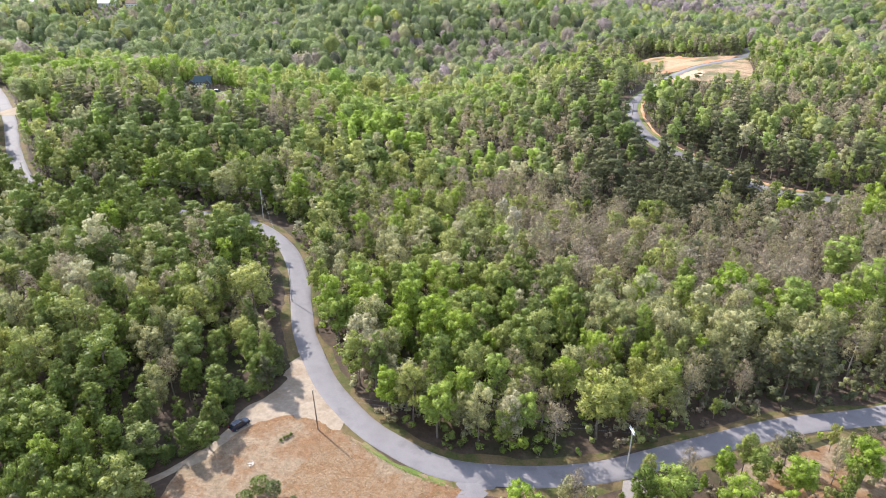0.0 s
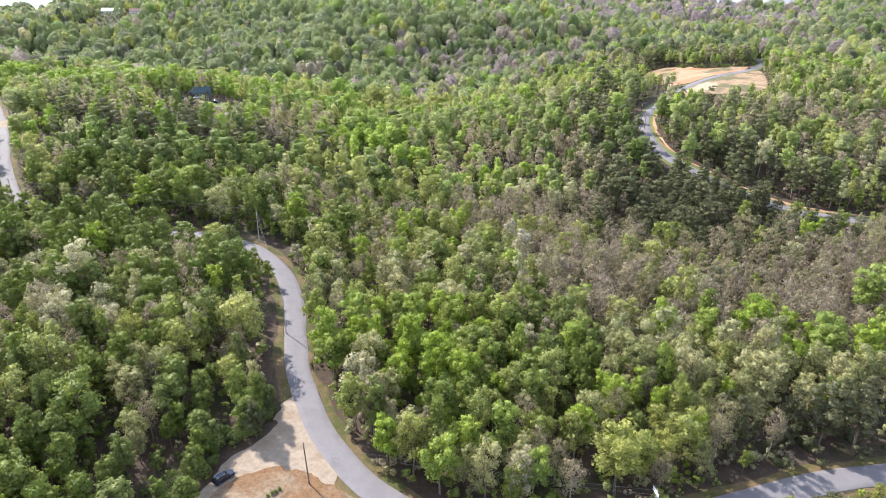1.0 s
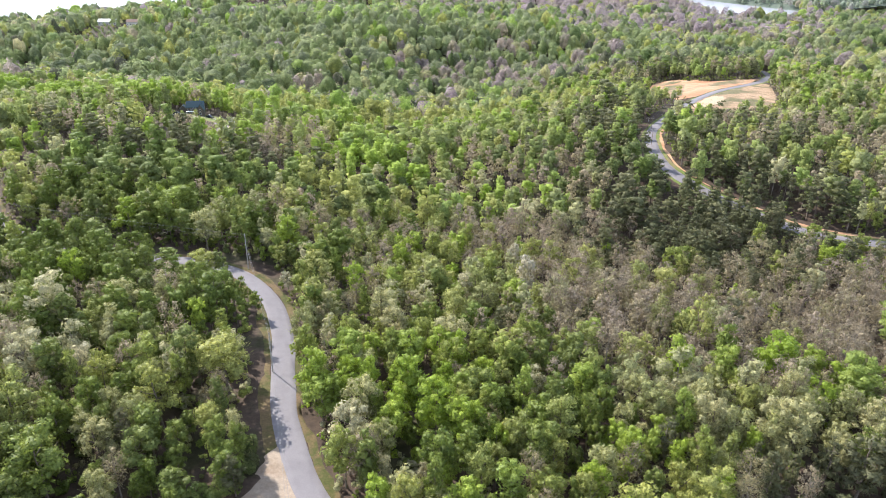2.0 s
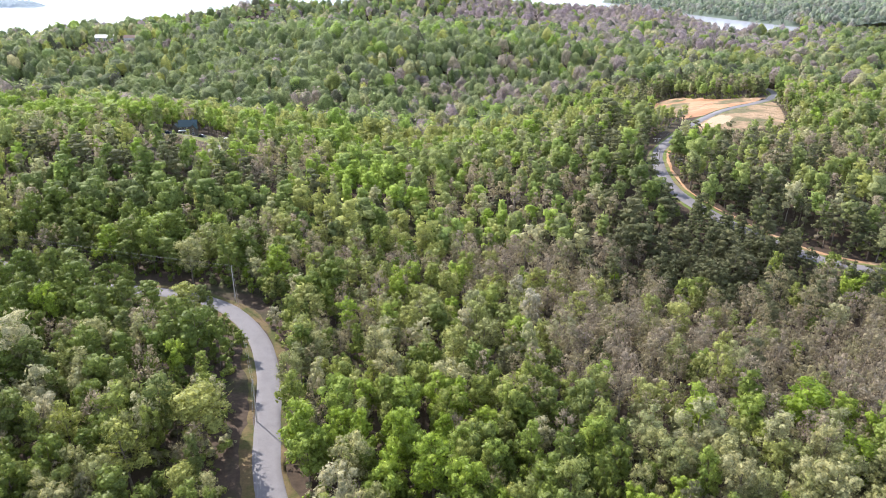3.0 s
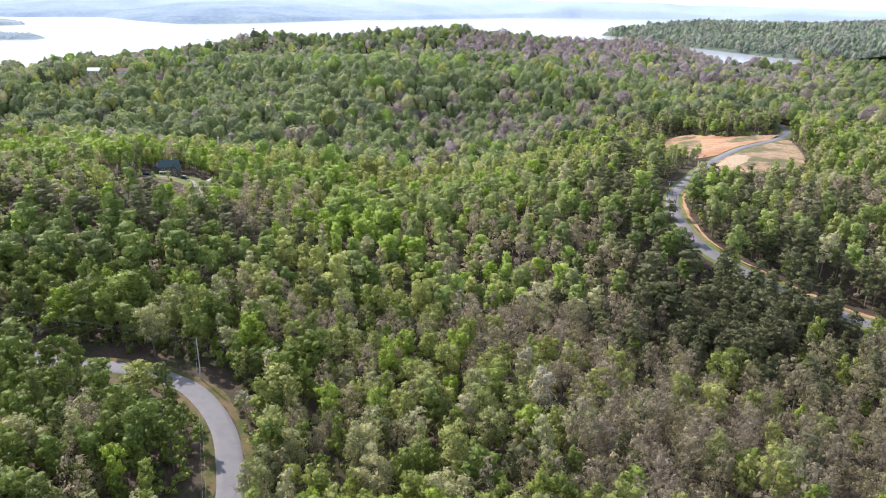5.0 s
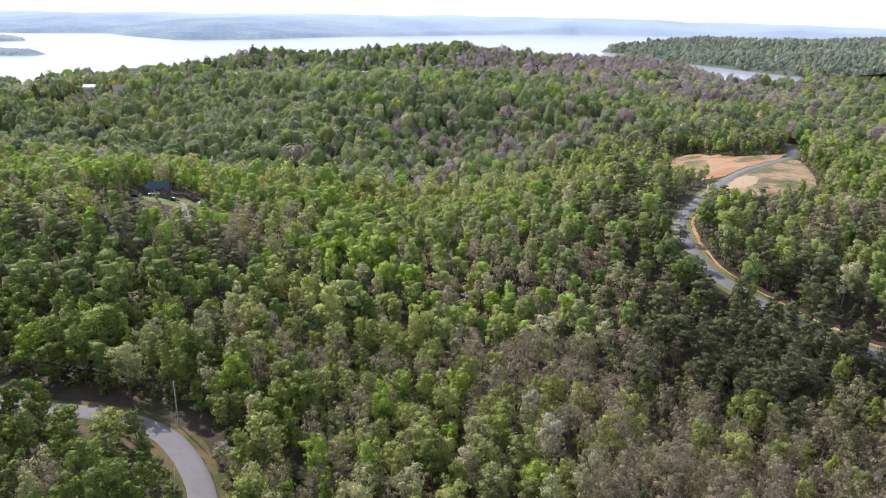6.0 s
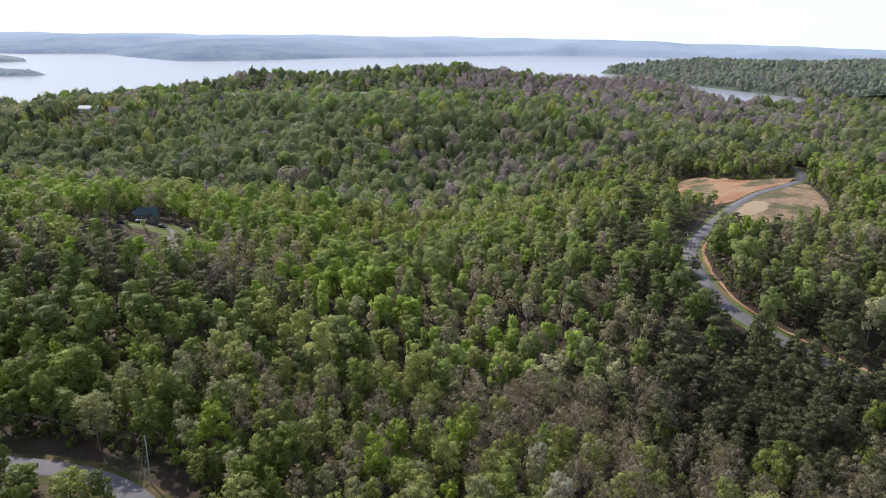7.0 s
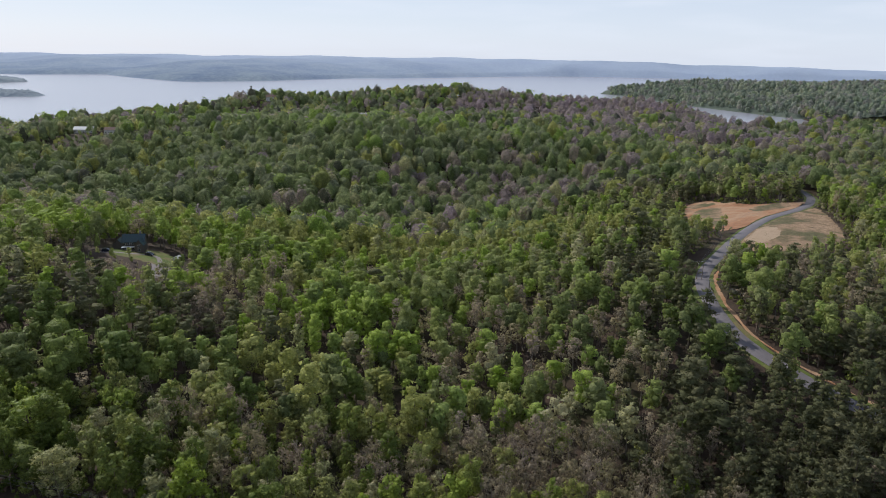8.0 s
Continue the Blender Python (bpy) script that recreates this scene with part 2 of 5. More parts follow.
# hills and hollows: middle, half widths across and along, height
HILLS = [
    (190, 438, 40, 22, -6.0), (0, 120, 170, 90, 7.9), (-100, 220, 70, 90, 8.2), (70, 270, 70, 55, -5.3), (0, 330, 70, 50, -6.7), (120, 370, 90, 60, 8.2), (-165, 400, 80, 95, 16.5),
    (190, 470, 90, 110, 15.0), (250, 620, 120, 120, 9.4), (0, 620, 120, 120, -30.1), (-180, 640, 120, 75, -24.0), (330, 420, 120, 150, 6.3), (-330, 350, 130, 160, 14.8),
    (-60, 480, 70, 60, -10.9), (90, 500, 70, 70, 5.9)
]
FAR_HILLS = [
    (-420, 1000, 160, 110, 29.0), (180, 1560, 110, 90, 9.0), (-570, 1090, 160, 130, -32.0), (-430, 960, 130, 110, -5.7), (-480, 1260, 140, 100, -18.0), (-365, 1480, 80, 110, 33.5), (-90, 1560, 160, 110, 32.2), (385, 1530, 75, 90, 17.0), (455, 1520, 60, 90, 14.0), (90, 1560, 160, 110, 16.8),
    (280, 1560, 120, 110, 13.0), (380, 1420, 110, 110, 4.8), (-110, 950, 130, 100, 15.5), (50, 920, 130, 100, 6.7), (220, 900, 130, 100, 1.9), (-280, 840, 130, 100, -9.8)
]
SIDE_HILLS = [
    (-820, 1220, 130, 120, -28.0), (-585, 1380, 80, 80, 11.0), (780, 1540, 230, 230, -26.0), (1200, 1450, 300, 330, -24.0), (560, 1450, 120, 160, -10.0),
    (-250, 1130, 150, 120, 2.4), (0, 1180, 180, 120, 16.2), (200, 1180, 150, 120, 4.9), (360, 1020, 110, 130, -19.6), (500, 940, 120, 100, 17.6), (420, 740, 130, 110, -4.3),
    (-350, 700, 140, 90, -24.0), (0, 760, 130, 80, -16.8), (150, 760, 120, 80, -5.7), (560, 1230, 150, 130, -13.0), (700, 950, 200, 150, 7.5)
]
SHORE_X = [-1600, -800, -690, -560, -420, -180, 300, 430, 490, 550, 690, 760, 800, 900, 1800]
SHORE_Y = [800, 1120, 1260, 1450, 1670, 1810, 1830, 1720, 1640, 1500, 1470, 1600, 1690, 2300, 2400]


def smooth(a, b, v):
    s = np.clip((v - a) / (b - a), 0, 1)
    return s * s * (3 - 2 * s)


def fold(x, y, size):
    """Small spurs and gullies, between -1 and 1."""
    return np.sin(x / size + 1.1 * np.sin(y / size * 0.8)) * np.cos(y / size * 0.7 + 1.3 * np.sin(x / size * 0.5 + 0.4))


def rise(x, y):
    """Height of the ground at x, y (numbers or arrays)."""
    x, y = np.asarray(x, float), np.asarray(y, float)
    z = np.full(np.broadcast(x, y).shape, -12.0)
    for cx, cy, rx, ry, h in HILLS + FAR_HILLS + SIDE_HILLS:
        z = z + h * np.exp(-((x - cx) / rx) ** 2 - ((y - cy) / ry) ** 2)
    shore = np.interp(x, SHORE_X, SHORE_Y)
    z = z - 5.0 * smooth(540, 800, y) - 9.0 * smooth(900, 1300, y) + smooth(640, 820, y) * (5.0 * fold(x + 40, y, 62) + 2.5 * fold(x - 300, y + 200, 27))
    far = smooth(shore - 170, shore - 20, y)
    z = z * (1 - far) + (LAKE + 3) * far
    return z - 22 * smooth(shore - 40, shore + 60, y)


def ground_z(x, y):
    return float(rise(x, y))


# ---------------------------------------------------------------- mesh helpers
def mesh_object(name, verts, faces, mat, parent=None, smooth_faces=False, tint=None):
    """One mesh object from arrays of corners and of faces that all have as many corners."""
    verts, faces = np.asarray(verts, np.float32), np.asarray(faces, np.int32)
    me = bpy.data.meshes.new(name)
    fill_mesh(me, verts, faces, mat, smooth_faces, tint)
    ob = new(name, me)
    if parent:
        ob.parent = parent
    return ob


def fill_mesh(me, verts, faces, mat, smooth_faces=False, tint=None):
    n, k = faces.shape
    me.vertices.add(len(verts))
    me.vertices.foreach_set("co", verts.ravel())
    me.loops.add(n * k)
    me.loops.foreach_set("vertex_index", faces.ravel())
    me.polygons.add(n)
    me.polygons.foreach_set("loop_start", np.arange(0, n * k, k, dtype=np.int32))
    me.polygons.foreach_set("use_smooth", np.full(n, smooth_faces, dtype=bool))
    if tint is not None:
        a = me.attributes.new("tint", "FLOAT", "POINT")
        a.data.foreach_set("value", np.asarray(tint, np.float32))
    me.materials.append(mat)
    me.update(calc_edges=True)
    me.validate()


def part(name, bm, mat, parent=None, label=""):
    """Links a bmesh as one mesh object, under a thing or a part."""
    me = bpy.data.meshes.new(name)
    bmesh.ops.recalc_face_normals(bm, faces=bm.faces)
    bm.to_mesh(me)
    bm.free()
    me.materials.append(mat)
    ob = new(name, me)
    if parent:
        ob.parent = parent
    return tagged(ob, label)


def thing(name, m, label, category, group=""):
    """An Empty at the base of a thing."""
    ob = new(name)
    ob.empty_display_size = 0.3
    ob.matrix_basis = m
    return tagged(ob, label, category, group)


def box(bm, x0, x1, y0, y1, z0, z1, bevel=0.0):
    r = bmesh.ops.create_cube(bm, size=1, matrix=Matrix.LocRotScale(((x0 + x1) / 2, (y0 + y1) / 2, (z0 + z1) / 2), None, (x1 - x0, y1 - y0, z1 - z0)))
    if bevel:
        edges = list({e for v in r["verts"] for e in v.link_edges})
        bmesh.ops.bevel(bm, geom=edges, offset=bevel, segments=2, affect="EDGES")
    return bm


def rod(bm, a, b, r0, r1, sides=8):
    a, b = Vector(a), Vector(b)
    m = Matrix.Translation((a + b) / 2) @ (b - a).to_track_quat("Z", "Y").to_matrix().to_4x4()
    bmesh.ops.create_cone(bm, cap_ends=True, segments=sides, radius1=r0, radius2=r1, depth=(b - a).length, matrix=m)
    return bm


def glide(points, step=2.0):
    """A smooth line through points (Catmull-Rom), resampled every step metres."""
    p = np.array([points[0]] + list(points) + [points[-1]], float)
    out = []
    for i in range(1, len(p) - 2):
        s = np.linspace(0, 1, 24, endpoint=False)[:, None]
        a, b, c, d = p[i - 1], p[i], p[i + 1], p[i + 2]
        out.append(0.5 * (2 * b + (c - a) * s + (2 * a - 5 * b + 4 * c - d) * s ** 2 + (3 * b - a - 3 * c + d) * s ** 3))
    q = np.vstack(out + [p[-1:]])
    d = np.r_[0, np.cumsum(np.linalg.norm(np.diff(q, axis=0), axis=1))]
    t = np.arange(0, d[-1], step)
    return np.stack([np.interp(t, d, q[:, k]) for k in range(q.shape[1])], 1)


def strip(name, line, offsets, lift, mat, wobble=0.0, seed=1):
    """A band along a line on the ground, with its crosswise offsets, and edges that stray by wobble."""
    rng = np.random.default_rng(seed)
    way = np.gradient(line, axis=0)
    way /= np.linalg.norm(way, axis=1)[:, None]
    side = np.stack([way[:, 1], -way[:, 0]], 1)
    cols = []
    for i, o in enumerate(offsets):
        w = np.convolve(rng.normal(0, 1, len(line) + 4), np.ones(5) / 5, "valid") * wobble * (2.2 if i in (0, len(offsets) - 1) else 0)
        cols.append(line + side * (o + w)[:, None])
    g = np.stack(cols, 1)
    z = rise(g[..., 0], g[..., 1]) + lift
    ends = np.zeros(len(offsets))
    ends[[0, -1]] = -min(lift, 0.12)
    v = np.dstack([g, z + ends]).reshape(-1, 3)
    n, k = len(line), len(offsets)
    i = (np.arange(n - 1)[:, None] * k + np.arange(k - 1)).ravel()
    return mesh_object(name, v, np.stack([i, i + 1, i + 1 + k, i + k], 1), mat, smooth_faces=True)


def inside(outline, x, y):
    """True where a place lies inside a closed outline."""
    hit = np.zeros(len(x), bool)
    for (ax, ay), (bx, by) in zip(outline, np.roll(outline, -1, 0)):
        hit ^= ((ay > y) != (by > y)) & (x < (bx - ax) * (y - ay) / (by - ay + 1e-12) + ax)
    return hit


def patch(name, outline, lift, mat, jag=0.3, seed=1, cell=2.6, mound=None):
    """A patch of ground inside a rounded outline with a ragged edge."""
    rng = np.random.default_rng(seed)
    edge = glide(list(outline) + [outline[0]], 0.9)[:-1]
    edge = edge + np.convolve(np.r_[rng.normal(0, jag, len(edge) + 2)], [0.3, 0.4, 0.3], "valid")[:, None] * 1.6
    gx_, gy_ = np.meshgrid(np.arange(edge[:, 0].min(), edge[:, 0].max(), cell), np.arange(edge[:, 1].min(), edge[:, 1].max(), cell))
    fill = np.stack([gx_.ravel(), gy_.ravel()], 1) + rng.uniform(-0.25, 0.25, (gx_.size, 2)) * cell
    fill = fill[inside(edge, fill[:, 0], fill[:, 1])]
    d = np.hypot(fill[:, None, 0] - edge[None, :, 0], fill[:, None, 1] - edge[None, :, 1]).min(1)
    fill = fill[d > cell * 0.45]
    pts = np.vstack([edge, fill])
    out = delaunay_2d_cdt([Vector(p) for p in pts], [], [list(range(len(edge)))], 1, 1e-4)
    p = np.array([(v.x, v.y) for v in out[0]])
    z = rise(p[:, 0], p[:, 1]) + lift
    if mound:
        z = z + mound(p[:, 0], p[:, 1])
    faces = np.array([f for f in out[2] if len(f) == 3])
    a, b, c = p[faces[:, 0]], p[faces[:, 1]], p[faces[:, 2]]
    turned = (b - a)[:, 0] * (c - a)[:, 1] - (b - a)[:, 1] * (c - a)[:, 0] < 0
    faces[turned] = faces[turned][:, ::-1]
    return mesh_object(name, np.column_stack([p, z]), faces, mat, smooth_faces=True)
# ---------------------------------------------------------------- ground, lake, far shores
rows_y = np.r_[np.arange(-260, 700, 6.0), np.arange(700, 1900, 12.0), np.geomspace(1900, 4950, 40)]
cols_u = np.linspace(-1, 1, 221)
gx = cols_u[None] * (330 + 0.82 * np.maximum(rows_y, 0))[:, None]
gy = np.repeat(rows_y[:, None], len(cols_u), 1)
gv = np.dstack([gx, gy, rise(gx, gy)]).reshape(-1, 3)
gk = len(cols_u)
gi = (np.arange(len(rows_y) - 1)[:, None] * gk + np.arange(gk - 1)).ravel()
ground = mesh_object("ground", gv, np.stack([gi, gi + 1, gi + 1 + gk, gi + gk], 1), LITTER, smooth_faces=True)
tagged(ground, "rolling wooded ground covered in brown leaf litter", "ground", kind="structure")

water, wnod, wlnk, wb = material("lake_water", 0.22, 1.0)
# pale base colour adds sky glare and haze that reflection alone leaves out
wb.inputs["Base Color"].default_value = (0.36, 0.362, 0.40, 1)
wtex = noise_node(wnod, wlnk, 0.05, 6, 0.7)
bump_node(wnod, wlnk, wtex.outputs["Fac"], 0.2, 0.3, wb)
lake_line = np.linspace(-4200, 4200, 240)
near_edge = np.interp(lake_line, SHORE_X, SHORE_Y) - 34
lv = np.array([(x, y, LAKE) for y in (0, 1) for x in lake_line], float)
lv[:240, 1] = near_edge
lv[240:, 1] = 4920
li = np.arange(239)
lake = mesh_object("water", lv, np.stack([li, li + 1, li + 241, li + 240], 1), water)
tagged(lake, "broad pale lake reflecting a hazy sky", "lake", kind="structure")


def hill_noise(x, y, size):
    """Soft hills between -1 and 1, from a few crossed waves."""
    a = np.sin(x / size + 1.3 * np.sin(y / size * 0.7)) * np.cos(y / size * 0.9 + 0.8 * np.sin(x / size * 0.6))
    b = np.sin(x / size * 2.3 + 2.1) * np.sin(y / size * 2.0 + np.sin(x / size))
    return 0.65 * a + 0.35 * b


def far_hills(name, label, xs, ys, height, mat):
    x, y = np.meshgrid(xs, ys)
    v = np.dstack([x, y, height(x, y)]).reshape(-1, 3)
    k = len(xs)
    i = (np.arange(len(ys) - 1)[:, None] * k + np.arange(k - 1)).ravel()
    return tagged(mesh_object(name, v, np.stack([i, i + 1, i + 1 + k, i + k], 1), mat, smooth_faces=True), label, "hills", kind="structure")


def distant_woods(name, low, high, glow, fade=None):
    """Woods so far off that the air between takes over their colour: haze is painted in and glow adds its light; fade:
    that colour and where along y it begins and ends.
    """
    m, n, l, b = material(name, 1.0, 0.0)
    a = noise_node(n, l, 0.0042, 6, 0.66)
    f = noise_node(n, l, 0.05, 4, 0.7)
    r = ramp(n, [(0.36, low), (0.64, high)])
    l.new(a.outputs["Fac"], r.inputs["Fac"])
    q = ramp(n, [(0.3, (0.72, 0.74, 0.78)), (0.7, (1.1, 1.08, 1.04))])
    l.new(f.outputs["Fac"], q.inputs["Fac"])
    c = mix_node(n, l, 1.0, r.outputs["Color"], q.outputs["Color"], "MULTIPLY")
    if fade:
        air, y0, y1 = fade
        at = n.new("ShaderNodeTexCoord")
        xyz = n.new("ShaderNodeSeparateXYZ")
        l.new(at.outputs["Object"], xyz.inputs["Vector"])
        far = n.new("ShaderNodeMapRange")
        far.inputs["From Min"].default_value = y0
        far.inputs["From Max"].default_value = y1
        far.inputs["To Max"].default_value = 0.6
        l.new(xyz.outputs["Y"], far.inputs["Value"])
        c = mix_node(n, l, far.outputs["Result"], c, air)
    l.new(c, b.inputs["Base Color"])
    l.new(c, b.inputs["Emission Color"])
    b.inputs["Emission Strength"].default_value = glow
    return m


FAR_X = [-4200, -2600, -1973, -1686, -1456, -1180, -1085, -857, -522, -306, -15, 400, 800, 4200]
FAR_Y = [3500, 3400, 3330, 3516, 3256, 3015, 2950, 3118, 3640, 3760, 4060, 4500, 4700, 4720]


def far_shore(x, y):
    edge = np.interp(x, FAR_X, FAR_Y)
    top = np.interp(x, [-2500, -400, 700, 1800, 2600, 4000], [70, 88, 90, 78, 66, 50])
    s = np.clip((y - edge) / np.maximum(4900 - edge, 60), -0.2, 1)
    z = LAKE + np.where(s < 0, s * 80, (top + 8 * hill_noise(x, y, 170)) * np.maximum(s, 0) ** 0.72 + 24 * hill_noise(x + 300, y, 260) * np.sin(np.clip(s, 0, 1) * 3.14) + 9 * np.clip(s * 22, 0, 1))
    return z + 0.8 * hill_noise(x * 1.7, y * 0.2, 23) * (s > 0)


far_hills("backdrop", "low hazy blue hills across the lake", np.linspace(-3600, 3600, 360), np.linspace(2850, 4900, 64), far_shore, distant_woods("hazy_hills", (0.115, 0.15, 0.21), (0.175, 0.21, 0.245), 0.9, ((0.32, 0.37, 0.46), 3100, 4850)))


def headland(x, y):
    left = np.interp(y, [1700, 1773, 1950, 2108, 2520, 2687, 2760], [900, 800, 735, 680, 612, 530, 700])
    edge = np.minimum(x - left, (2900 - y) * 0.8)
    edge = np.where(y < 1850, np.minimum(edge, (y - 1690) * 1.2 + (x - 850) * 0.5), edge)
    s = np.clip(edge / 420, -0.3, 1)
    top = 31 + 17 * smooth(2150, 2620, y) + 10 * smooth(700, 1500, x)
    return LAKE + np.where(s < 0, 60 * s, top * np.maximum(s, 0) ** 0.8 + 9 * np.clip(s * 10, 0, 1) * hill_noise(x, y, 120) + 8 * np.clip(s * 25, 0, 1)) + 1.8 * hill_noise(x * 1.3, y, 9) * (s > 0)


# the headland's ground is given a faint glow that stands for haze
far_hills("backdrop", "wooded headland reaching into the lake", np.linspace(450, 2500, 260), np.linspace(1690, 2920, 150), headland, distant_woods("hazy_headland_woods", (0.09, 0.11, 0.09), (0.12, 0.14, 0.11), 0.2))


def island(x, y):
    s = 1 - ((x + 1290) / 175) ** 2 - ((y - 2010) / 90) ** 2 + 0.25 * hill_noise(x, y, 31)
    return LAKE + np.where(s < 0, 30 * np.maximum(s, -0.4), 8 * np.clip(s * 3, 0, 1) + 6 * np.random.default_rng(5).uniform(-0.6, 1, x.shape) * np.clip(s * 3, 0, 1))


def peninsula(x, y):
    s = 1 - ((x + 2190) / 600) ** 2 - ((y - 2680) / 190) ** 2
    return LAKE + np.where(s < 0, 30 * np.maximum(s, -0.4), 6 + 26 * np.clip(s, 0, 1) ** 0.7 + 5 * np.random.default_rng(6).uniform(-0.5, 1, x.shape))


# blue-grey haze is put into these colours, with a glow on top
HAZY_SHORE = distant_woods("hazy_shore_woods", (0.155, 0.185, 0.22), (0.21, 0.24, 0.26), 0.75)
far_hills("backdrop", "low wooded island in the lake", np.linspace(-1560, -1060, 110), np.linspace(1880, 2150, 50), island, HAZY_SHORE)
far_hills("backdrop", "wooded point of land at the lake's edge", np.linspace(-2800, -1500, 150), np.linspace(2450, 2900, 40), peninsula, HAZY_SHORE)

# ---------------------------------------------------------------- roads and open ground
MAIN = glide([(150, 148), (109, 134), (83, 128), (60, 120), (39, 112), (24, 109), (11, 109), (0, 111), (-10, 117), (-18, 124), (-27, 136), (-33, 148), (-39, 164), (-43, 181), (-48, 201), (-56, 220), (-68, 235), (-80, 242), (-93, 245), (-119, 249), (-155, 263), (-180, 280), (-203, 310), (-231, 356), (-264, 405), (-310, 470)])
UPPER = glide([(260, 270), (210, 281), (176, 288), (155, 296), (138, 312), (121, 334), (110, 358), (109, 382), (115, 417), (124, 440), (142, 466), (164, 496), (199, 542), (237, 582), (264, 620), (302, 695), (318, 750)])
DRIVE = glide([(-168, 436), (-158, 437), (-150, 441), (-144, 441), (-138, 431), (-131, 415), (-127, 404)])
tagged(strip("road", MAIN, [-3.1, -2.9, -1.5, 0, 1.5, 2.9, 3.1], 0.16, ASPHALT, 0.06, 1), "worn pale grey asphalt country road, unmarked", "road", kind="structure")
tagged(strip("road", UPPER, [-3.1, -2.9, 0, 2.9, 3.1], 0.2, ASPHALT, 0.06, 2), "pale grey asphalt road winding over a ridge", "road", kind="structure")
tagged(strip("driveway", DRIVE, [-3.8, 0, 3.8], 0.14, GRAVEL, 0.3, 3), "pale gravel driveway to a house among trees", "driveway", kind="structure")
tagged(strip("verge", MAIN, [-6.0, -4.5, -2.9], 0.09, VERGE, 0.5, 4), "dry grass verge beside the road", "grass", kind="structure")
tagged(strip("verge", MAIN, [2.9, 4, 5.2], 0.09, VERGE, 0.5, 5), "dry grass verge beside the road", "grass", kind="structure")
tagged(strip("verge", MAIN[(MAIN[:, 0] > -15) & (MAIN[:, 0] < 3) & (MAIN[:, 1] < 132)], [-5.4, -4.5, -3.5], 0.15, GREEN_VERGE, 0.35, 41), "strip of fresh green grass between field and road", "grass", kind="structure")
tagged(strip("verge", UPPER, [-5.0, -4, -2.9], 0.1, GREEN_VERGE, 0.3, 6), "mown grass verge beside the road", "grass", kind="structure")
tagged(strip("verge", UPPER, [2.9, 4, 5.2], 0.1, GREEN_VERGE, 0.3, 7), "mown grass verge beside the road", "grass", kind="structure")
tagged(strip("verge", MAIN[(MAIN[:, 1] > 226) & (MAIN[:, 1] < 256)], [-9.5, -7.5, -5.9], 0.07, LITTER_VERGE, 0.8, 31), "bare shoulder of brown leaf litter and dry grass", "verge", kind="structure")
tagged(strip("bank", UPPER[20:190], [5.2, 5.6, 6.4], 0.14, CLAY, 0.4, 8), "bare orange clay bank along the road", "bank", kind="structure")

FIELD = [(-56, 98), (-54.5, 109.5), (-49.5, 116), (-44.5, 124), (-37.5, 129), (-29, 128), (-20.5, 120.0), (-10.5, 111.8), (0, 106.4), (6, 103), (0, 92), (-30, 84), (-55, 84)]
tagged(patch("field", FIELD, 0.12, STRAW, 0.25, 11), "open field of dry orange and straw-coloured grass", "field", kind="structure")
BROOM = patchy("broom_grass", 0.35, [(0.30, (0.270, 0.172, 0.100)), (0.45, (0.240, 0.142, 0.076)), (0.56, (0.285, 0.195, 0.122)), (0.70, (0.215, 0.125, 0.065))], 2.0, [(0.32, (0.55, 0.55, 0.55)), (0.66, (1.1, 1.1, 1.1))], 1.0, depth=0.4)
BROOM_PATCH = [(-27.5, 114.5), (-23, 117.5), (-15, 111.6), (-6, 106.2), (2, 101.5), (0, 94), (-18, 91), (-29, 97), (-31, 106)]
tagged(patch("field", BROOM_PATCH, 0.16, BROOM, 1.3, 43), "stand of orange-brown dry broom grass", "field", kind="structure")
PULLOFF = [(-36.5, 152), (-39, 146), (-39.4, 138), (-42, 132.5), (-45.5, 129), (-47.6, 123), (-50.5, 116), (-54, 111), (-52.5, 109.5), (-48, 115.5), (-43.5, 122), (-37, 125.5), (-29, 125), (-24, 121.5), (-21.5, 124), (-26, 131), (-31, 140), (-34.5, 148)]
tagged(patch("pull_off", PULLOFF, 0.135, DIRT, 0.5, 12, 1.6), "sandy dirt lay-by beside the road", "dirt", kind="structure")
SPUR = glide([(10, 109), (5, 103), (3, 96), (2, 84)])
tagged(strip("road", SPUR, [-3.4, 0, 3.4], 0.17, ASPHALT, 0.1, 18), "short side road of pale worn asphalt", "road", kind="structure")
tagged(patch("field", [(66, 114), (80, 118.5), (104, 127), (126, 134), (130, 112), (112, 94), (66, 88), (56, 98), (60, 108)], 0.08, STRAW, 0.5, 34), "rough open ground of straw-coloured dry grass", "field", kind="structure")
tagged(patch("gravel_apron", [(38, 108), (43, 108.5), (44, 102), (42, 96), (37, 97), (37.5, 103)], 0.13, GRAVEL, 0.3, 19), "patch of white gravel beside the road", "gravel", kind="structure")
TRACK = glide([(-51, 114), (-55, 109.5), (-61, 105), (-70, 100), (-90, 96)])
tagged(strip("track", TRACK, [-1.1, 0, 1.1], 0.15, DIRT, 0.25, 13), "sandy dirt track leading into the woods", "track", kind="structure")


def heaps(x, y):
    return 1.6 * np.exp(-((x - 205) / 9) ** 2 - ((y - 612) / 5) ** 2) + 1.4 * np.exp(-((x - 240) / 16) ** 2 - ((y - 603) / 5) ** 2) + 0.5 * (1 + hill_noise(x, y, 5)) * 0.4


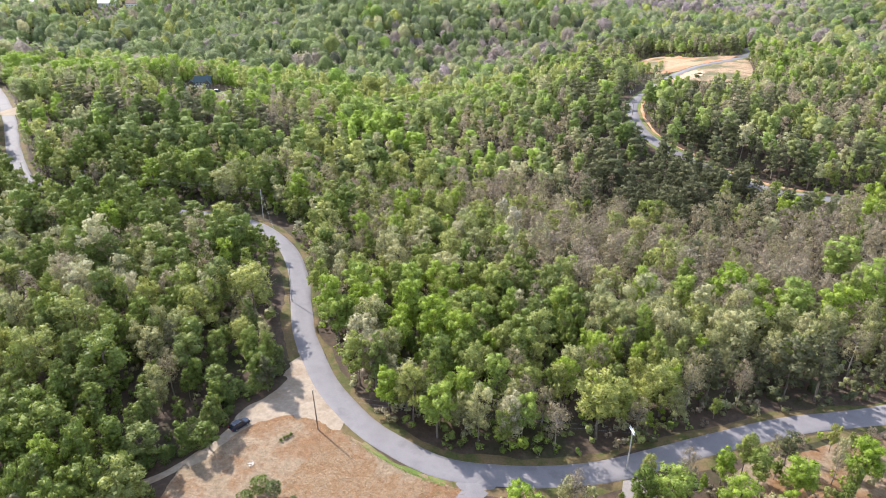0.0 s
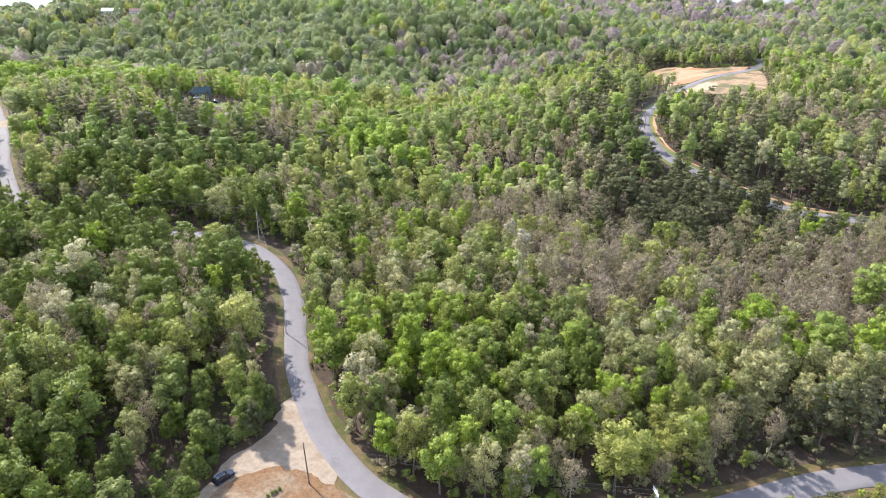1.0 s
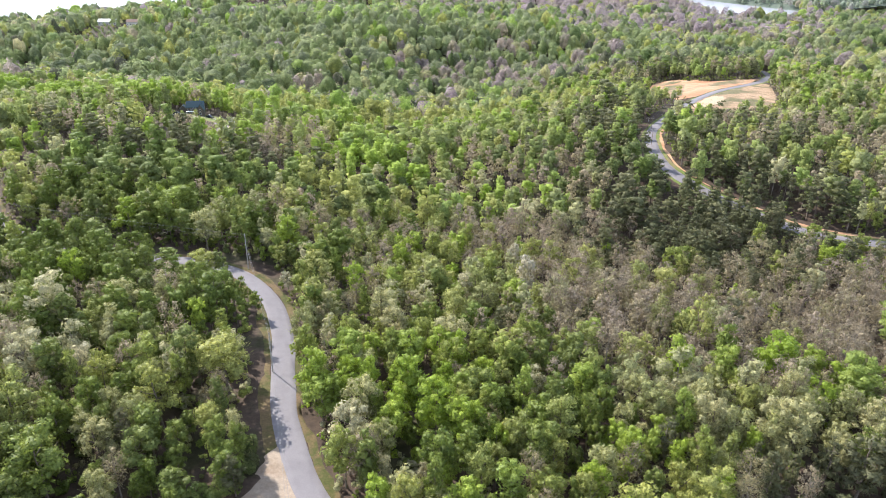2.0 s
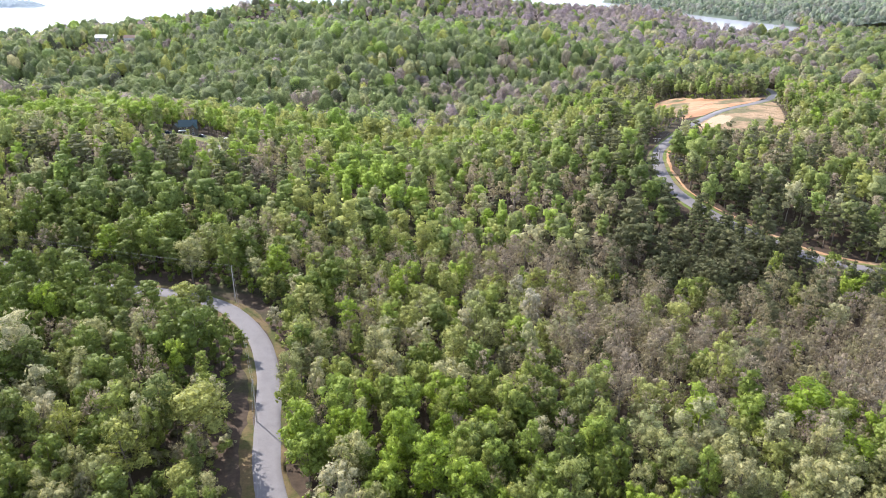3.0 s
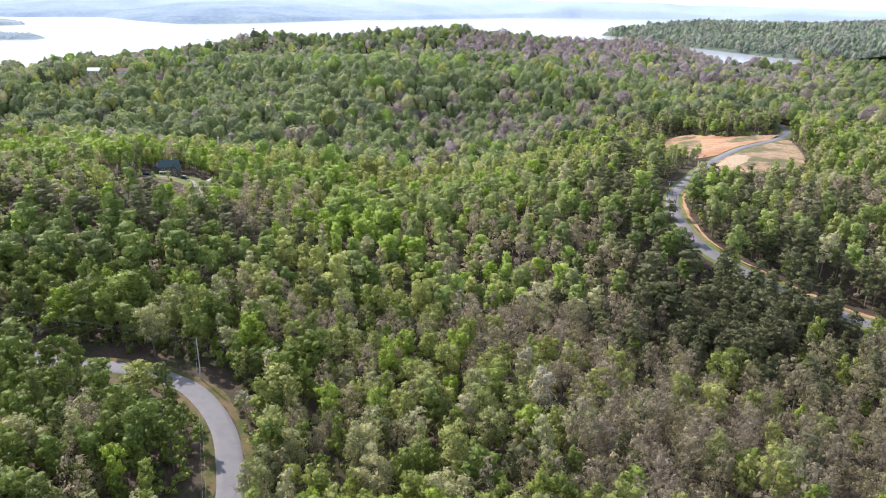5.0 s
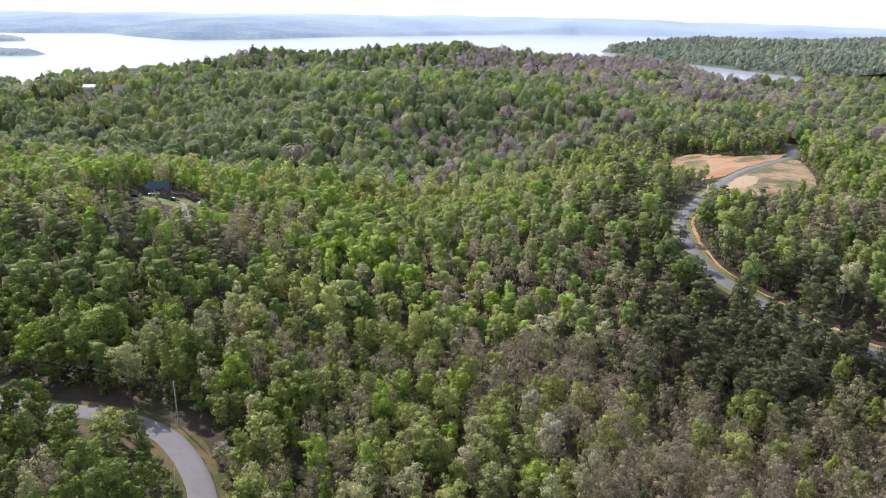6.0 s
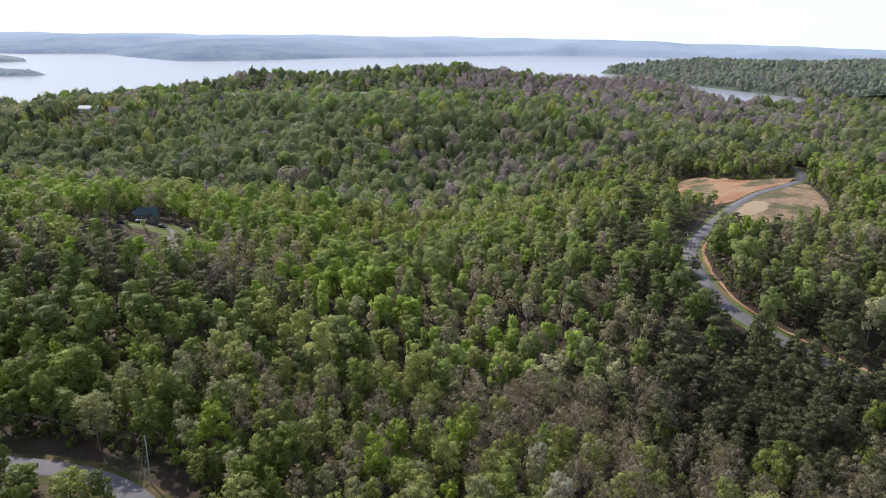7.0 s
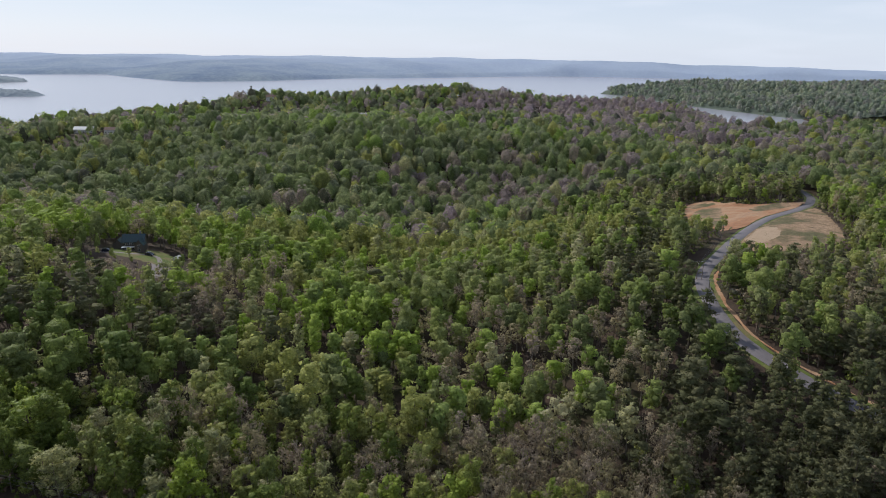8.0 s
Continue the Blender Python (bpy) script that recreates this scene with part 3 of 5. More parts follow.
CLEARING_A = [(158, 508), (151, 540), (160, 590), (172, 622), (196, 640), (206, 610), (230, 606), (258, 622), (256, 612), (232, 581), (196, 545), (172, 514)]
CLEARING_B = [(166, 494), (156, 478), (152, 466), (172, 462), (196, 470), (210, 478), (230, 520), (252, 585), (236, 574), (201, 537)]
tagged(patch("clearing", CLEARING_A, 0.12, CLAY, 0.6, 14, 2.4, heaps), "cleared ground of bare orange clay with low heaps", "clearing", kind="structure")
tagged(patch("clearing", CLEARING_B, 0.12, SCRUB, 0.6, 15, 3.0), "cleared ground of bare clay and thin brown grass", "clearing", kind="structure")
tagged(patch("clearing", [(160, 483), (166, 491), (176, 504), (183, 512), (186, 500), (181, 488), (170, 478), (162, 474)], 0.17, SAND, 1.3, 25, 2.4), "bare pale sand beside the ridge road", "sand", kind="structure")
tagged(patch("clearing", [(205, 572), (222, 580), (240, 598), (232, 602), (216, 596), (204, 584)], 0.19, SCRUB, 0.6, 28, 2.4, heaps), "strip of scrubby grass beside the ridge road", "scrub", kind="structure")
tagged(patch("clearing", [(172, 622), (186, 628), (196, 622), (188, 612), (176, 608)], 0.2, SCRUB, 0.6, 29, 2.4, heaps), "patch of scrubby grass on cleared clay", "scrub", kind="structure")
tagged(patch("clearing", [(158, 520), (153, 545), (162, 575), (176, 600), (190, 600), (181, 570), (172, 545), (166, 526)], 0.19, SCRUB, 0.6, 26, 2.4, heaps), "strip of scrubby grass on cleared clay", "scrub", kind="structure")
tagged(patch("lawn", [(-168, 440), (-160, 431), (-148, 427), (-134, 424), (-130, 436), (-140, 450), (-152, 456), (-164, 452)], 0.1, GREEN_VERGE, 0.4, 16), "mown green lawn round a house", "lawn", kind="structure")
tagged(patch("turning", [(-247, 372), (-240, 366), (-228, 366), (-222, 374), (-230, 382), (-242, 384)], 0.2, DIRT, 0.3, 17), "patch of sandy dirt beside the road", "dirt", kind="structure")

tagged(patch("meadow", [(340, 1068), (385, 1060), (412, 1078), (396, 1104), (352, 1108), (334, 1088)], 0.3, GREEN_VERGE, 0.8, 27, 6.0), "small green meadow in a hollow", "meadow", kind="structure")
MEADOW = [(338, 1062), (410, 1062), (410, 1106), (338, 1106)]

# ---------------------------------------------------------------- trees
UP = np.array([0, 0, 1.0])


def unit(v):
    return v / np.maximum(np.linalg.norm(v, axis=-1, keepdims=True), 1e-6)


def blades(rng, at, normal, long, wide):
    """Four-cornered leaf clumps at points, facing roughly along normal; four corners each."""
    n = len(at)
    r = unit(rng.normal(size=(n, 3)))
    u = unit(np.cross(normal, r))
    v = np.cross(normal, u)
    a = (long * rng.uniform(0.7, 1.3, n))[:, None]
    b = (wide * rng.uniform(0.7, 1.3, n))[:, None]
    k = rng.uniform(0.55, 1.0, (4, n, 1))
    fold = normal * (0.18 * a)
    c = np.stack([at + u * a * k[0] + fold, at + v * b * k[1] - fold, at - u * a * k[2] + fold, at - v * b * k[3] - fold], 1)
    return c.reshape(-1, 3)


def lobed_crown(rng, n, radius, base, top, lobes, long, wide):
    """Leaf clumps over the outside of a cluster of rounded masses."""
    h = top - base
    c = rng.normal(size=(lobes, 3))
    c = unit(c) * rng.uniform(0.25, 1, (lobes, 1)) ** 0.5 * np.array([radius * 0.62, radius * 0.62, h * 0.30]) + np.array([0, 0, base + h * 0.5])
    taper = 1 - 0.45 * np.clip((c[:, 2] - base) / h, 0, 1)
    c[:, :2] *= taper[:, None]
    r = radius * rng.uniform(0.34, 0.58, lobes)
    pts, nor = [], []
    total = 0
    while total < n:
        k = rng.integers(0, lobes, n)
        d = unit(rng.normal(size=(n, 3)) + np.array([0, 0, 0.35]))
        p = c[k] + d * (r[k] * rng.uniform(0.78, 1.08, n))[:, None]
        dist = np.linalg.norm(p[:, None] - c[None], axis=2) / r[None]
        ok = (dist.min(1) > 0.72) & (p[:, 2] > base - 0.4)
        pts.append(p[ok])
        nor.append(d[ok])
        total += ok.sum()
    p, d = np.vstack(pts)[:n], np.vstack(nor)[:n]
    return blades(rng, p, unit(d + 0.42 * rng.normal(size=d.shape)), long, wide)


def twig_crown(rng, n, radius, base, top, thick):
    """Bare twigs that fan upwards and outwards through a rounded crown."""
    h = top - base
    d = unit(rng.normal(size=(n, 3)) * np.array([1, 1, 0.8]))
    p = d * (rng.uniform(0.2, 1, n) ** 0.45)[:, None] * np.array([radius, radius, h * 0.5]) * 0.92 + np.array([0, 0, base + h * 0.5])
    way = unit(d * np.array([1, 1, 0.5]) + np.array([0, 0, 0.9]) + 0.45 * rng.normal(size=(n, 3)))
    s = unit(np.cross(way, rng.normal(size=(n, 3)))) * thick
    l = (radius * rng.uniform(0.16, 0.42, n))[:, None]
    c = np.stack([p - way * l + s, p - way * l - s, p + way * l - s * 0.35, p + way * l + s * 0.35], 1)
    return c.reshape(-1, 3)


def stem(rng, height, radius, spread, limbs, reach, sides=6, steps=5):
    """A tapered, slightly bent trunk with limbs; four-cornered faces."""
    vs, fs = [], []

    def tube(path, radii):
        path = np.asarray(path, float)
        way = unit(np.gradient(path, axis=0))
        s = unit(np.cross(way, np.array([0.31, 0.17, 0.05]) + 0 * way))
        t = np.cross(way, s)
        a = np.arange(sides) / sides * 6.2832
        ring = path[:, None] + (s[:, None] * np.cos(a)[None, :, None] + t[:, None] * np.sin(a)[None, :, None]) * np.asarray(radii)[:, None, None]
        off = sum(len(v) for v in vs)
        vs.append(ring.reshape(-1, 3))
        for i in range(len(path) - 1):
            for j in range(sides):
                fs.append((off + i * sides + j, off + i * sides + (j + 1) % sides, off + (i + 1) * sides + (j + 1) % sides, off + (i + 1) * sides + j))

    lean = rng.normal(0, 0.025 * height, 2)
    z = np.linspace(0, 1, steps)
    path = np.stack([lean[0] * z ** 2, lean[1] * z ** 2, z * height - 0.3], 1)
    path[1:-1, :2] += rng.normal(0, 0.10, (steps - 2, 2))
    tube(path, radius * np.interp(z, [0, 0.25, 0.5, 0.75, 1], [1.35, 0.95, 0.75, 0.5, 0.16]))
    for i in range(limbs):
        f = rng.uniform(spread[0], spread[1])
        start = np.array([np.interp(f, z, path[:, k]) for k in range(3)])
        a = i * 2.4 + rng.uniform(0, 1)
        out = np.array([math.cos(a), math.sin(a), reach[1]]) * reach[0] * rng.uniform(0.7, 1.1) * (1.15 - 0.5 * f)
        tube([start, start + out * np.array([0.5, 0.5, 0.42]), start + out], radius * np.array([0.42, 0.26, 0.07]))
    return np.vstack(vs), np.array(fs)


LUMP = unit(np.array([(x, y, z) for z in (-1, 1) for y in (-1, 1) for x in (-1, 1)], float))
LUMP_FACES = np.array([(4, 5, 7, 6), (0, 4, 6, 2), (1, 3, 7, 5), (0, 1, 5, 4), (2, 6, 7, 3)])


DOME = np.array([(x, y, z) for z in (-1, 0, 1) for y in (-1, 0, 1) for x in (-1, 0, 1) if (x, y, z) != (0, 0, 0) and (x, y, z) != (0, 0, -1)], float)
DOME_FACES = []
for axis in range(3):
    for side in (-1, 1):
        if (axis, side) == (2, -1):
            continue
        for da in (-1, 0):
            for db in (-1, 0):
                ring = []
                for u, w in ((da, db), (da + 1, db), (da + 1, db + 1), (da, db + 1)):
                    p = [u, w]
                    p.insert(axis, side)
                    ring.append(int(np.abs(DOME - np.array(p)).sum(1).argmin()))
                DOME_FACES.append(ring if (side > 0) != (axis == 1) else ring[::-1])
DOME_FACES = np.array(DOME_FACES)
DOME = unit(DOME)


def domed_crown(rng, n, radius, base, top, lobes, long, wide, taper):
    """A far crown: one uneven dome with smaller shoulders and a few sprays; corners and four-cornered faces."""
    h = top - base
    vs, fs, off = [], [], 0
    for i in range(lobes):
        big = i == 0
        turn = rng.uniform(0, 6.28)
        out = 0.0 if big else radius * rng.uniform(0.45, 0.7)
        c = np.array([math.cos(turn) * out, math.sin(turn) * out, base + h * (0.48 if big else rng.uniform(0.25, 0.62))])
        size = np.array([radius, radius, h * 0.52]) * (rng.uniform(0.86, 1.0) if big else rng.uniform(0.42, 0.6))
        p = DOME * rng.uniform(0.76, 1.22, (len(DOME), 1))
        p[:, :2] *= (1 - taper * np.clip(p[:, 2], -0.5, 1.0))[:, None]
        ca, sa = math.cos(turn), math.sin(turn)
        vs.append(np.stack([p[:, 0] * ca - p[:, 1] * sa, p[:, 0] * sa + p[:, 1] * ca, p[:, 2]], 1) * size + c)
        fs.append(DOME_FACES + off)
        off += len(DOME)
    d = unit(rng.normal(size=(n, 3)) + np.array([0, 0, 0.5]))
    p = np.array([0, 0, base + h * 0.48]) + d * np.array([radius, radius, h * 0.52]) * rng.uniform(0.86, 1.1, (n, 1))
    vs.append(blades(rng, p, unit(d + 0.3 * rng.normal(size=(n, 3))), long, wide))
    fs.append(quads(n) + off)
    return np.vstack(vs), np.vstack(fs)


def leafy_crown(rng, n, radius, base, top, clumps, long, wide, shape="round", squash=0.78, core=0.92, gather=1.0):
    """Clumps of leaves at the ends of a crown's branches, each a dense heart with sprays over it; corners and four-cornered faces."""
    h = top - base
    f = (np.arange(clumps) + rng.uniform(0.1, 0.9, clumps)) / clumps
    girth = {"round": np.sin(np.pi * (0.20 + 0.68 * f)) ** 0.8, "broad": (0.62 + 0.5 * f) * np.where(f > 0.8, 0.62, 1.0), "pointed": 1.06 * (1 - 0.86 * f) ** 0.75}[shape]
    turn = np.arange(clumps) * 2.4 + rng.uniform(-0.6, 0.6, clumps)
    out = radius * girth * rng.uniform(0.28, 0.80, clumps) * gather
    lean = rng.normal(0, 0.10 * radius, 2)
    c = np.stack([np.cos(turn) * out + lean[0] * f, np.sin(turn) * out + lean[1] * f, base + h * (0.12 + 0.76 * f) + rng.normal(0, 0.03 * h, clumps)], 1)
    size = radius * rng.uniform(0.30, 0.48, clumps) * (12 / max(clumps, 4)) ** 0.33 / gather ** 0.4 * (1 - (0.45 if shape == "pointed" else 0.15) * f)
    squeeze = np.array([1, 1, squash])
    spin = rng.uniform(0, 6.28, clumps)
    ca, sa = np.cos(spin)[:, None], np.sin(spin)[:, None]
    q = LUMP[None] * rng.uniform(0.78, 1.22, (clumps, 8, 1)) + 0.10 * rng.normal(size=(clumps, 8, 3))
    q = np.stack([q[..., 0] * ca - q[..., 1] * sa, q[..., 0] * sa + q[..., 1] * ca, q[..., 2]], 2)
    hearts = c[:, None] + q * (size * core)[:, None, None] * squeeze
    faces = (np.arange(clumps)[:, None, None] * 8 + LUMP_FACES[None]).reshape(-1, 4)
    k = rng.choice(clumps, int(n * 2.4) + 8, p=size ** 2 / (size ** 2).sum())
    d = unit(rng.normal(size=(len(k), 3)) + np.array([0, 0, 0.38]))
    p = c[k] + d * (size[k] * rng.uniform(0.80, 1.12, len(k)))[:, None] * squeeze
    depth = (np.linalg.norm((p[:, None] - c[None]) / squeeze, axis=2) / size[None]).min(1)
    order = np.argsort(-(depth + rng.uniform(0, 0.3, len(k))))[:n]
    sprays = blades(rng, p[order], unit(d[order] + 0.34 * rng.normal(size=(n, 3))), long, wide)
    return np.vstack([hearts.reshape(-1, 3), sprays]), np.vstack([faces, quads(n) + clumps * 8])


def quads(n):
    return np.arange(n * 4).reshape(-1, 4)


# crowns in grades of fineness, from near trees to far ones: clumps, sprays and their size, twigs and their thickness
GRADES = {"headland": (1, 2, 1.8, 1.3, 0, 0.4, 0.5), "near": (24, 520, 0.50, 0.37, 260, 0.035, 1.0), "close": (13, 120, 0.80, 0.58, 70, 0.06, 0.9), "middle": (8, 30, 0.95, 0.7, 16, 0.09, 0.62), "slope": (2, 18, 1.2, 0.85, 0, 0.16, 0.56), "far": (1, 6, 1.7, 1.2, 0, 0.4, 0.5), "low": (3, 8, 1.3, 0.9, 0, 0.1, 0.9)}
SHAPES = ("round", "broad", "round", "pointed", "broad")


def crown(kind, grade, seed):
    """Corners and four-cornered faces of a crown, for a tree 15 m high."""
    rng = np.random.default_rng(seed)
    clumps, sprays, long, wide, twigs, thick, gather = GRADES[grade]
    if grade in ("slope", "far", "headland"):
        return domed_crown(rng, sprays, 3.2 if kind == "pine" else 4.2, 3.0, 16.0 if kind == "pine" else 15.2, clumps, long, wide, 0.6 if kind == "pine" else rng.uniform(0.0, 0.4))
    if grade == "low":
        return leafy_crown(rng, sprays, 4.0, 0.0, 8.0, clumps, long, wide)
    if kind == "pine":
        return leafy_crown(rng, int(sprays * 1.3), 3.5, 3.4, 16.4, clumps + 2, long * 1.25, wide * 0.6, "pointed" if seed % 3 else "round", 0.55, 0.92, gather)
    base = 5.2 if grade == "middle" else 4.2
    shape = SHAPES[seed % len(SHAPES)]
    if kind == "bud" and twigs:
        c, f = leafy_crown(rng, int(sprays * 0.7), 3.7, base + 1, 15.0, clumps, long * 0.75, wide * 0.6, "round", 0.85, 0.66, gather)
        t = twig_crown(rng, twigs, 3.9, 4.6, 15.4, thick)
    elif kind in ("sage", "gold", "cream") and twigs:
        c, f = leafy_crown(rng, sprays, 4.2, base, 15.2, clumps, long * 0.92, wide * 0.92, shape, 0.78, 0.84, gather)
        t = twig_crown(rng, twigs // 3, 4.0, 5.2, 15.2, thick)
    else:
        return leafy_crown(rng, sprays, 4.3, base, 15.4, clumps, long, wide, shape, gather=gather)
    return np.vstack([c, t]), np.vstack([f, quads(len(t) // 4) + len(c)])


# what grows where: for each place the leaning towards a kind
LEANINGS = [
    ("pine", 105, 320, 45, 50, 3.0), ("pine", 205, 345, 75, 40, 0.5), ("green", 215, 385, 60, 45, 1.6), ("gold", 190, 365, 40, 25, 0.9), ("bud", 235, 365, 45, 30, 1.4), ("pine", 95, 420, 26, 70, 2.2), ("pine", 150, 560, 40, 60, 1.0), ("pine", 88, 141, 26, 7, 3.0), ("pine", 85, 301, 32, 22, 1.8),
    ("pine", 165, 420, 45, 60, 0.7), ("pine", 200, 650, 70, 40, 1.4), ("deep", 77, 368, 26, 26, 1.2), ("green", 165, 385, 40, 30, 1.2), ("bud", 190, 400, 50, 30, 1.0),
    ("bud", 57, 236, 24, 18, 2.2), ("bud", 104, 228, 34, 24, 3.4), ("bud", 150, 225, 30, 28, 2.4), ("bud", 66, 212, 30, 14, 2.0), ("bud", 40, 285, 40, 20, 1.5), ("bud", 78, 178, 40, 12, 1.4),
    ("sage", 62, 164, 28, 12, 2.2), ("gold", 95, 158, 28, 10, 1.2), ("bright", 112, 172, 25, 10, 1.2), ("bright", -3, 160, 24, 14, 2.0), ("deep", 27, 160, 14, 14, 1.8), ("green", 5, 178, 36, 14, 1.0),
    # deep and pine near (-112, 335) darken the hollow, partly in place of shade
    ("deep", -110, 325, 55, 26, 2.0), ("pine", -115, 350, 55, 20, 1.8), ("bud", -88, 371, 42, 18, 2.2), ("bud", -60, 395, 60, 18, 1.0), ("bright", -34, 384, 30, 24, 2.2), ("green", 10, 430, 60, 50, 1.4), ("bud", 25, 360, 28, 26, 2.0), ("bud", -51, 281, 42, 16, 1.4),
    ("sage", -81, 267, 26, 14, 1.0), ("gold", -45, 318, 50, 18, 1.6), ("gold", 30, 255, 40, 22, 0.9), ("gold", -10, 225, 40, 18, 1.0), ("bright", -175, 495, 140, 36, 3.0), ("gold", -60, 535, 100, 34, 1.8), ("gold", 60, 545, 80, 40, 1.4),
    # deep near (-105, 122) and (-85, 98) partly stands in for shadow there
    ("deep", -105, 122, 50, 26, 3.2), ("deep", -85, 98, 30, 14, 3.0), ("deep", -100, 235, 50, 30, 2.0), ("deep", -60, 125, 16, 16, 2.0), ("deep", -130, 300, 60, 30, 0.8), ("sage", -95, 180, 50, 25, 0.6), ("deep", -90, 215, 40, 20, 1.8), ("deep", -112, 245, 40, 26, 1.8), ("deep", -75, 180, 26, 20, 0.9), ("sage", 98, 158, 34, 10, 2.0), ("sage", 70, 150, 30, 7, 1.0),
    ("bud", 60, 195, 40, 16, 1.2), ("bud", 130, 195, 30, 20, 1.0), ("pine", 112, 288, 34, 22, 1.6), ("bud", 950, 2200, 700, 600, 0.5), ("deep", 800, 2250, 400, 400, 0.3), ("gold", 900, 2200, 300, 300, 0.6),
    ("deep", -320, 730, 260, 70, 1.1), ("green", -320, 740, 260, 90, 0.8), ("gold", -320, 860, 260, 60, 0.7), ("deep", 60, 860, 120, 60, 0.5), ("green", -60, 880, 200, 120, 1.8), ("bright", -40, 1000, 220, 120, 0.7), ("green", -330, 900, 200, 120, 0.8), ("bud", 30, 770, 100, 50, 1.2), ("bud", 320, 1090, 200, 120, 1.0), ("bud", 120, 1400, 170, 90, 1.8), ("bud", 340, 1470, 260, 110, 2.2), ("bud", 480, 1250, 150, 200, 1.0),
]
BASE_MIX = {"bright": 0.34, "gold": 0.28, "green": 0.46, "deep": 0.18, "sage": 0.30, "bud": 0.36, "cream": 0.035, "pine": 0.06}


def choose_kinds(rng, x, y):
    w = {k: np.full(len(x), v) for k, v in BASE_MIX.items()}
    far = smooth(580, 760, y)
    w["deep"] = w["deep"] * (1 + 0.2 * far)
    w["bud"] = w["bud"] * (1 - 0.35 * far)
    w["pine"] = w["pine"] * (1 + 0.5 * far)
    w["green"] = w["green"] * (1 + 0.5 * far)
    for k in ("sage", "gold", "bright"):
        w[k] = w[k] * (1 - 0.3 * far)
    w["cream"] = w["cream"] * (1 - smooth(270, 360, y))
    for kind, cx, cy, rx, ry, h in LEANINGS:
        g = h * np.exp(-((x - cx) / rx) ** 2 - ((y - cy) / ry) ** 2)
        w[kind] = w[kind] + g
        for other in w:
            if other != kind:
                w[other] = w[other] / (1 + 0.9 * g)
    w["bud"] = w["bud"] * np.exp(1.1 * hill_noise(x + 70, y - 30, 38))
    w["bright"] = w["bright"] * np.exp(0.8 * hill_noise(x - 200, y + 90, 55))
    w["deep"] = w["deep"] * np.exp(0.7 * hill_noise(x + 400, y + 190, 47))
    m = np.stack([w[k] for k in KINDS], 1)
    m = np.cumsum(m / m.sum(1, keepdims=True), 1)
    return (rng.uniform(0, 1, len(x))[:, None] > m).sum(1).clip(0, len(KINDS) - 1)


def stature(x, y):
    """Young, low growth in front of the clearing and beside the house."""
    low = 1.0
    for cx, cy, rx, ry, h in ((178, 448, 42, 20, 0.48), (148, 520, 16, 50, 0.45), (-50, 126, 14, 20, 0.5), (-62, 112, 10, 10, 0.3), (-144, 402, 26, 17, 0.62), (-158, 418, 16, 10, 0.4), (100, 120, 32, 8, 0.55), (75, 98, 60, 14, 0.45), (-64, 222, 17, 12, 0.55), (-88, 234, 16, 8, 0.5), (104, 342, 9, 12, 0.3), (156, 282, 30, 12, 0.5), (-140, 412, 24, 22, 0.5)):
        low = low - h * np.exp(-((x - cx) / rx) ** 2 - ((y - cy) / ry) ** 2)
    for hx, hy in FAR_HOUSES:
        low = low - 0.68 * np.exp(-((x - hx) / 20) ** 2 - ((y - hy + 55) / 60) ** 2)
    return np.maximum(low, 0.3)


def away_from(line, x, y, reach):
    """True where a place lies farther than reach from a line."""
    ok = np.ones(len(x), bool)
    for k in range(0, len(line), 40):
        d = np.hypot(x[:, None] - line[None, k:k + 40, 0], y[:, None] - line[None, k:k + 40, 1]).min(1)
        ok &= d > reach
    return ok


def outside(outline, x, y, grow=0.0):
    p = glide(list(outline) + [outline[0]], 3.0)
    mid = p.mean(0)
    return ~inside(p + unit(p - mid) * grow, x, y)


FAR_HOUSES = [(-444, 945), (-414, 950), (-353, 1465), (-166, 1413), (-110, 1332), (52, 1061), (380, 1091), (-360, 1040)]
OPEN_SIDE = [(-33, 128), (-20, 123), (-10, 115), (2, 108), (9, 103), (9, 82), (-56, 82), (-56, 98), (-53, 108)]
